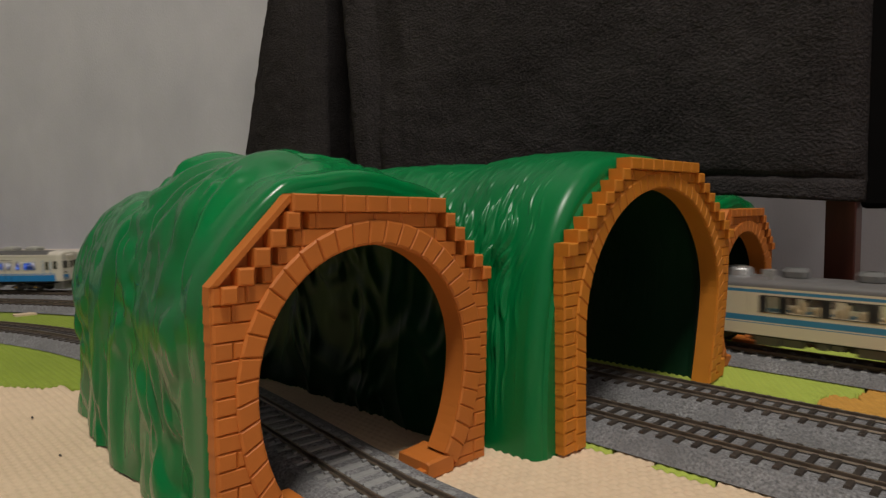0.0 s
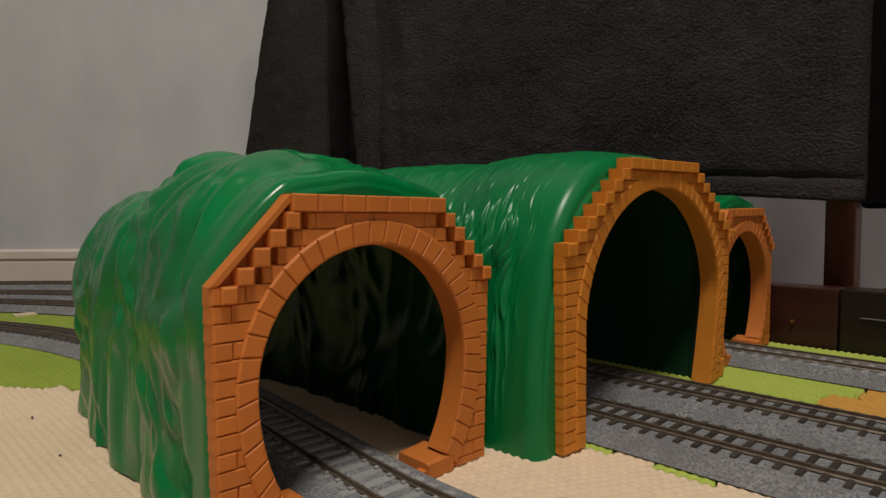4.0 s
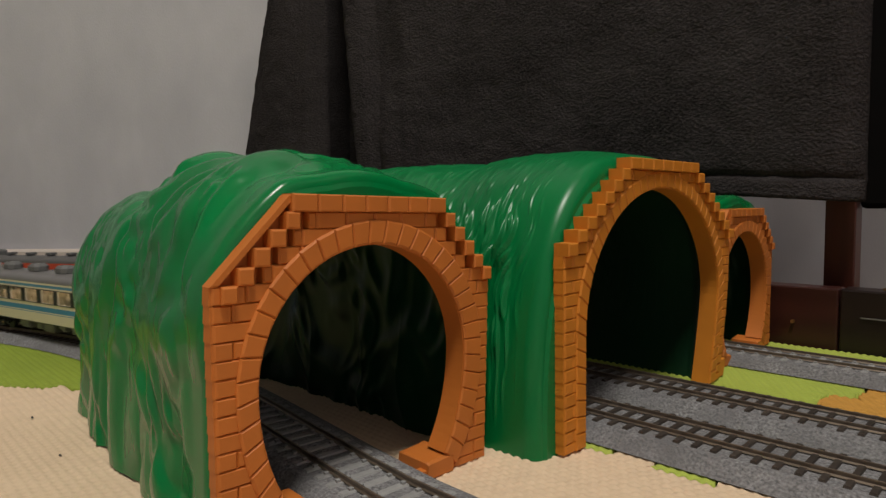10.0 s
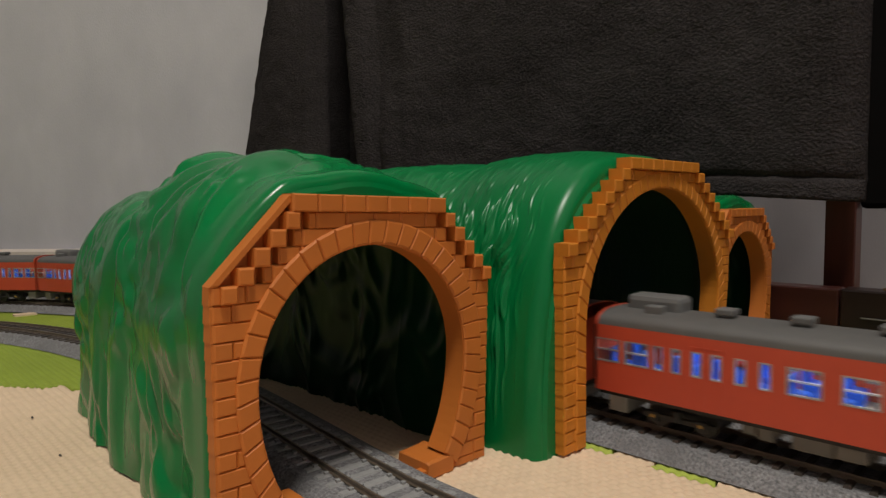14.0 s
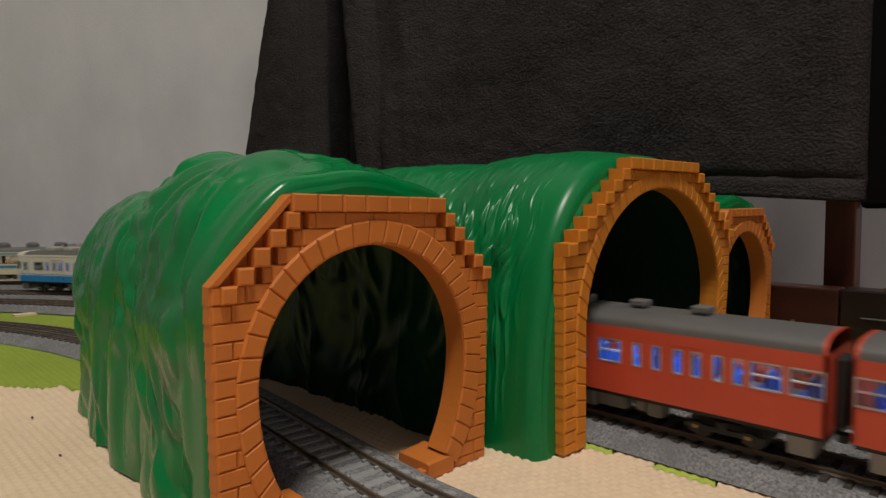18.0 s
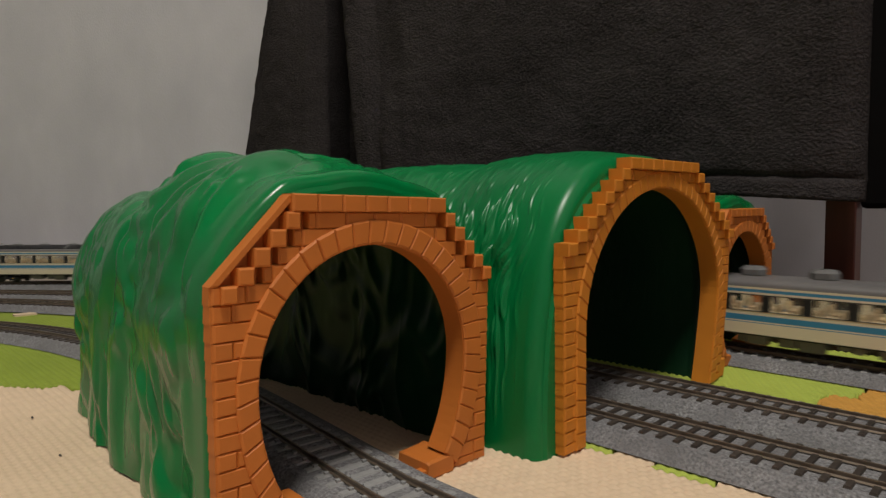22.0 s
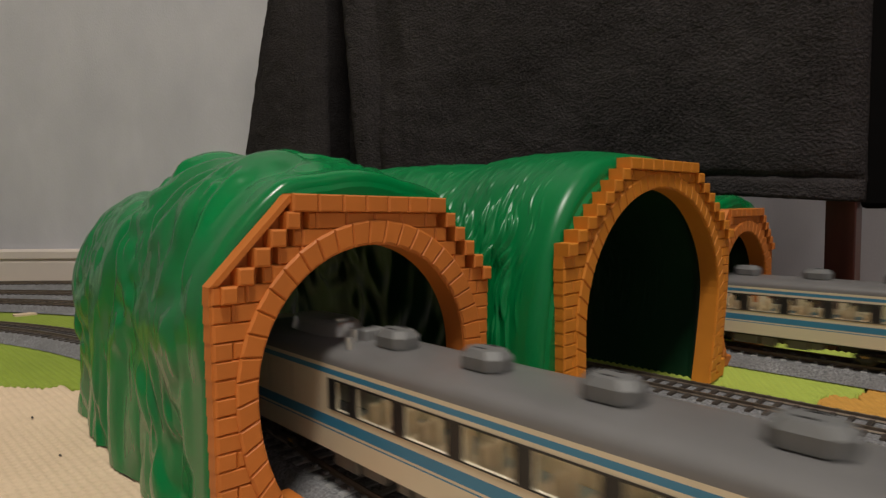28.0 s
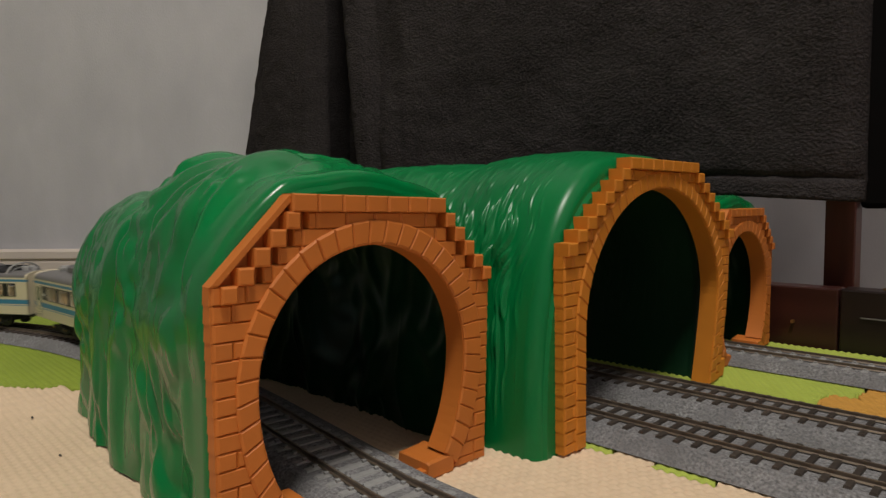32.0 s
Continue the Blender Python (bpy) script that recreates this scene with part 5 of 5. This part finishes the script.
def local_car(upper, lower, trim, seat, roof_end, cab_label, group, big_box, lit=False):
    """Two-door local railcar with one cab."""
    root = empty("local_railcar")
    tagged(root, cab_label, "railcar", group)
    big, slim = 0.0128, 0.0046
    windows = [(0.0998, 0.0142), (0.0866, slim), (0.0762, slim), (0.0674, slim), (0.0573, slim)]
    windows += [(0.0422 - 0.0172 * i, big) for i in range(4)] + [(-0.0290, big)]
    windows += [(-0.0437, slim), (-0.0536, slim), (-0.0639, slim), (-0.0726, slim), (-0.0822, slim), (-0.0908, slim), (-0.1020, big), (-0.1172, big)]
    windows = [(c - 0.0050, w) for c, w in windows]
    x0, x1 = -0.1292, 0.124
    zs = 0.0225
    for sg in (-1, 1):
        bands = [(LZB, 0.0190, lower, "lower_side")]
        if trim:
            bands += [(0.0190, 0.0208, lower, "lower_side"), (0.0208, 0.0216, upper, "stripe_gap"), (0.0216, zs, trim, "blue_stripe"), (zs, LZW0, upper, "sill_band")]
        else:
            bands += [(0.0190, LZW0, lower, "middle_side")]
        bands += [(LZW0, LZW1, upper, "window_band"), (LZW1, LZG, upper, "upper_side")]
        side_wall(root, sg, x0, x1, LZB, LZG, bands, windows, LZW0, LZW1)
        for c, w in windows:
            pane(root, sg, c, w, LZW0, LZW1, w > 0.01, M["silver"])
        for c in (0.0668, -0.07325):
            bm = bmesh.new()
            ya = sorted((sg * HALF, sg * (HALF + 0.0002)))
            for e in (-0.0078, 0.0, 0.0076):
                add_box(bm, c + e - 0.00015, c + e + 0.00015, ya[0], ya[1], 0.0145, 0.0385)
            add_box(bm, c - 0.0078, c + 0.0076, ya[0], ya[1], 0.0385, 0.0389)
            part("door_seam", bm, M["rubber"] if trim else lower, root)
        box_part("cab_door_window", (0.1130, 0.1165, *sorted((sg * (HALF - 0.0001), sg * (HALF + 0.0002))), 0.0268, 0.0365), M["glass_dark"], root)
        bm = bmesh.new()
        ya = sorted((sg * HALF, sg * (HALF + 0.0003)))
        for e in (0.1105, 0.1192):
            add_box(bm, e - 0.0002, e + 0.0002, ya[0], ya[1], 0.0150, 0.0385)
        part("cab_door_seam", bm, lower, root)
    box_part("underframe", (x0, x1, -0.0150, 0.0150, 0.0110, LZB + 0.0004), M["under"], root)
    car_roof(root, x0 + 0.0014, 0.1165, HALF, LZG, LZT, M["roof_local"], "matt grey roof")
    bm = bmesh.new()
    loft(bm, [[(x, y, z) for y, z in roof_section(HALF + 0.0002, LZG, LZT + 0.0002)] for x in (x0, x0 + 0.0016)], cap0=True)
    part("roof_end", bm, roof_end, root)
    bm = bmesh.new()
    loft(bm, [[(x, y, z) for y, z in roof_section(HALF + 0.0002, LZG, LZT + 0.0002)] for x in (0.1163, 0.1245)])
    part("roof_end", bm, roof_end, root)
    end_wall(root, x0, -1, LZB, LZG, LZT, lower if not trim else upper)
    cab_shell(root, x1, 0.0068, LZB, LZG, LZT, lower if not trim else upper, roof_end, roof_end, 0.20, 0.0008)
    fx = 0.1306
    if trim:
        box_part("front_band", (fx - 0.001, fx + 0.0002, -0.0138, 0.0138, LZB + 0.001, 0.0208), lower, root)
    box_part("front_door", (fx - 0.0030, fx + 0.0005, -0.0042, 0.0042, LZB, 0.0385), upper, root, bevel=0.0003)
    box_part("door_window", (fx - 0.002, fx + 0.0008, -0.0026, 0.0026, 0.0285, 0.0365), M["glass_dark"], root)
    for sg in (-1, 1):
        y = sorted((sg * 0.0056, sg * 0.0135))
        box_part("windscreen", (fx - 0.0024, fx + 0.0004, y[0], y[1], 0.0285, 0.0372), M["glass_dark"], root, bevel=0.0004)
        y = sorted((sg * (HALF - 0.0006), sg * (HALF + 0.0002)))
        box_part("corner_window", (0.1222, 0.1262, y[0] - 0.0003, y[1] - 0.0001, 0.0280, 0.0372), M["glass_dark"], root)
        bm = bmesh.new()
        add_cyl(bm, (fx - 0.0006, sg * 0.0036, 0.0432), 0.0019, 0.0040, "x", 14)
        hc = part("headlight_case", bm, roof_end, root)
        cyl_part("headlight", (fx + 0.0016, sg * 0.0036, 0.0432), 0.0014, 0.0006, M["lamp_white"] if lit else M["metal"], hc, "x", 14, label="glowing headlight" if lit else "unlit headlight")
        cyl_part("marker_light", (fx - 0.0010, sg * 0.0118, 0.0408), 0.0013, 0.0014, M["lamp_warm"] if lit else M["metal"], root, "x", 12)
        cyl_part("tail_light", (fx + 0.0003, sg * 0.0100, 0.0235), 0.0012, 0.0010, M["rubber"], root, "x", 10)
    bm = bmesh.new()
    add_box(bm, 0.1190, 0.1285, -0.0125, 0.0125, 0.0030, LZB, bevel=0.0015)
    box_part("end_box", (x0 + 0.0050, x0 + 0.0150, -0.0138, 0.0138, 0.0036, LZB - 0.0008), M["plough"], root, "pale grey box under the car end", bevel=0.0006)
    part("snow_plough", bm, M["plough"], root, "grey snow plough")
    coupler(root, x0, -1)
    coupler(root, fx, 1)
    interior(root, x0 + 0.002, 0.104, 0.0200, 0.0415, seat, M["strip_cool"], 0.0163, M["inside"])
    for bx in (-0.088, 0.088):
        bogie(root, bx)
    underfloor(root, [(-0.060, -0.046, 0.0050, 0), (-0.040, -0.012, 0.0040, 0), (-0.006, 0.010, 0.0055, 0), (0.016, 0.030, 0.0045, 0), (0.036, 0.058, 0.0050, 0)], M["under_grey"])
    if trim:
        for k in range(7):
            x = 0.090 - 0.0262 * k
            grille_box(root, x - 0.0072, x + 0.0072, 0.0078, LZT - 0.0010, 0.0060, M["pale_unit"], corner=0.0016, slots=False)
            if k % 2:
                cyl_part("roof_vent", (x - 0.0131, 0, LZT + 0.0008), 0.0036, 0.0036, M["pale_unit"], root, "z", 14, 0.0030)
        for sg in (-1, 1):
            box_part("gutter", (x0, 0.1165, *sorted((sg * (HALF - 0.0022), sg * (HALF + 0.0003))), LZG - 0.0004, LZG + 0.0021), upper, root, "white gutter strip", bevel=0.0004)
    else:
        for x in (0.0850, 0.0555, 0.0240, -0.0080, -0.0400, -0.0720):
            bm = bmesh.new()
            add_box(bm, x - 0.0034, x + 0.0034, -0.0026, 0.0026, LZT - 0.001, LZT + 0.0012)
            add_box(bm, x - 0.0042, x + 0.0042, -0.0040, 0.0040, LZT + 0.0010, LZT + 0.0036, bevel=0.0005)
            part("roof_vent", bm, M["unit"], root)
        box_part("roof_hatch", (0.1010, 0.1040, 0.0020, 0.0060, LZT - 0.0012, LZT + 0.0003), M["roof_dark"], root)
    if big_box:
        bm = bmesh.new()
        add_box(bm, -0.1215, -0.0930, -0.0030, 0.0105, LZT - 0.004, LZT + 0.0062, bevel=0.0024)
        part("water_tank", bm, M["unit"], root, "grey rounded roof tank")
        bm = bmesh.new()
        add_box(bm, -0.1075, -0.0990, -0.0100, -0.0040, LZT - 0.0012, LZT + 0.0028, bevel=0.0005)
        part("roof_vent", bm, M["unit"], root)
    return root


# ---- motion ----
PIVOT = 0.088


def car_pose(line, s, flip, lift=RAIL_Z):
    a, b = line.at(s - PIVOT), line.at(s + PIVOT)
    h = math.degrees(math.atan2(b[1] - a[1], b[0] - a[0])) + (180 if flip else 0)
    return pose((a[0] + b[0]) / 2, (a[1] + b[1]) / 2, lift, 0, 0, h)


def straight_s(line, x):
    """Distance along the line at the place x of its near straight or bow."""
    k = len(line.p) // 2
    i = [j for j in range(k) if line.p[j][1] > 0.0]
    xs = line.p[i][:, 0]
    return float(np.interp(-x, -xs, line.s[i]))


STEP = 0.2


# trains run a little faster or slower while inside the tunnels: (line, from, to, gain of place)
TUNNEL_RUN = [(INNER, 0.38, 0.50, 0.045), (SECOND, 0.36, 0.51, 0.165), (THIRD, 0.38, 0.60, 0.070), (OUTER, 0.38, 0.62, 0.083)]


def in_tunnel(line, s):
    """Place on the line after the change of pace inside the tunnel, made good again on the far side of the oval."""
    for ln, a, b, gain in TUNNEL_RUN:
        if ln is line:
            u_ = s % line.length
            return s + gain * (smooth01((u_ - a) / (b - a)) - smooth01((u_ / line.length - 0.55) / 0.35))
    return s


def train_rows(line, front, sense, behind, flip):
    """Rows for one car. front(t): place of the train's front; sense +1 runs with the line, -1 against it; behind: its centre's distance from the front."""
    rows = []
    k = int(round(32.0 / STEP))
    for i in range(k + 1):
        t = 32.0 * i / k
        rows.append((t, car_pose(line, in_tunnel(line, front(t) - sense * behind), flip != (sense < 0))))
    return rows


FLEET = []


def add_train(line, front, sense, pitch, cars):
    """cars: (prototype, faces backwards) from the front of the train."""
    for i, (proto, back) in enumerate(cars):
        FLEET.append((proto, train_rows(line, front, sense, pitch * (i + 0.5), back)))


def two_passes(a, b, shift):
    """Steady running on two passes, a and b = (from, to, time, place, speed), joined round the far side of the oval."""
    def front(t):
        def run(p, u_):
            return p[3] + p[4] * (u_ - p[2])
        if t <= a[1]:
            return run(a, t)
        if t >= b[0]:
            return run(b, t) + shift
        s0, s1 = run(a, a[1]), run(b, b[0]) + shift
        return s0 + (s1 - s0) * (t - a[1]) / (b[0] - a[1])
    return front


PITCH_IN, PITCH_2, PITCH_3, PITCH_OUT = 0.2825, 0.235, 0.290, 0.2740
V_IN, V_2, V_3, V_OUT = 0.2130, 0.1422, 0.2930, 0.2180
front_in = two_passes((0, 12.0, 6.3, straight_s(INNER, -0.1305) + PITCH_IN, V_IN), (25.5, 32, 28.677, straight_s(INNER, -0.1305) + PITCH_IN, V_IN), INNER.length)
front_out = two_passes((0, 4.0, 0.4, straight_s(OUTER, -0.1409) - 5 * PITCH_OUT, -0.94 * V_OUT), (14.0, 32, 22.57, straight_s(OUTER, -0.106) - PITCH_OUT, -V_OUT), -OUTER.length)
front_3 = two_passes((0, 2.0, 0.0, straight_s(THIRD, -0.84) - 0.070 + 2 * PITCH_3, V_3), (13.0, 32, 17.4, straight_s(THIRD, -0.102) + 2 * PITCH_3, V_3), THIRD.length)


def front_2(t):
    return straight_s(SECOND, -0.094) - V_2 * (t - 12.74)


def stretched(root, k):
    """Sets the length of a railcar built 0.262 m long to k times that."""
    done = set()
    for o in root.children_recursive:
        if o.data.name not in done:
            done.add(o.data.name)
            o.data.transform(Matrix.Diagonal((k, 1, 1, 1)))
    return root


EXP_CAB, EXP_POWER = stretched(express_cab(), PITCH_IN / 0.268), stretched(express_power(), PITCH_IN / 0.268)
FAR_CAB, FAR_POWER = stretched(express_cab(), PITCH_OUT / 0.268), stretched(express_power(), PITCH_OUT / 0.268)
RED = stretched(local_car(M["red"], M["red"], None, M["seat_blue"], M["red"], "vermilion local railcar with a grey roof and blue-lit seats", "red local train", False), PITCH_2 / 0.268)
RED_TANK = stretched(local_car(M["red"], M["red"], None, M["seat_blue"], M["red"], "vermilion local railcar with a grey roof and a rounded tank", "red local train", True, True), PITCH_2 / 0.268)
PALE = stretched(local_car(M["white"], M["lightblue"], M["lightblue"], M["seat_blue"], M["white"], "white local railcar with a bright blue lower half", "white and blue local train", False), PITCH_3 / 0.268)

add_train(INNER, front_in, 1, PITCH_IN, [(EXP_CAB, False), (EXP_POWER, False), (EXP_CAB, True)])
add_train(OUTER, front_out, -1, PITCH_OUT, [(FAR_CAB, False), (FAR_POWER, False), (FAR_POWER, True), (FAR_POWER, False), (FAR_CAB, True), (FAR_CAB, True)])
add_train(SECOND, front_2, -1, PITCH_2, [(RED_TANK, False), (RED, True), (RED_TANK, False), (RED, True)])
add_train(THIRD, front_3, 1, PITCH_3, [(PALE, False), (PALE, True)])


def motions():
    used, movers = set(), []
    for proto, rows in FLEET:
        ob = copy_thing(proto, Matrix()) if proto.name in used else proto
        used.add(proto.name)
        movers.append((ob, rows))
    for ob, rows in movers:
        walk(ob, rows)


motions()
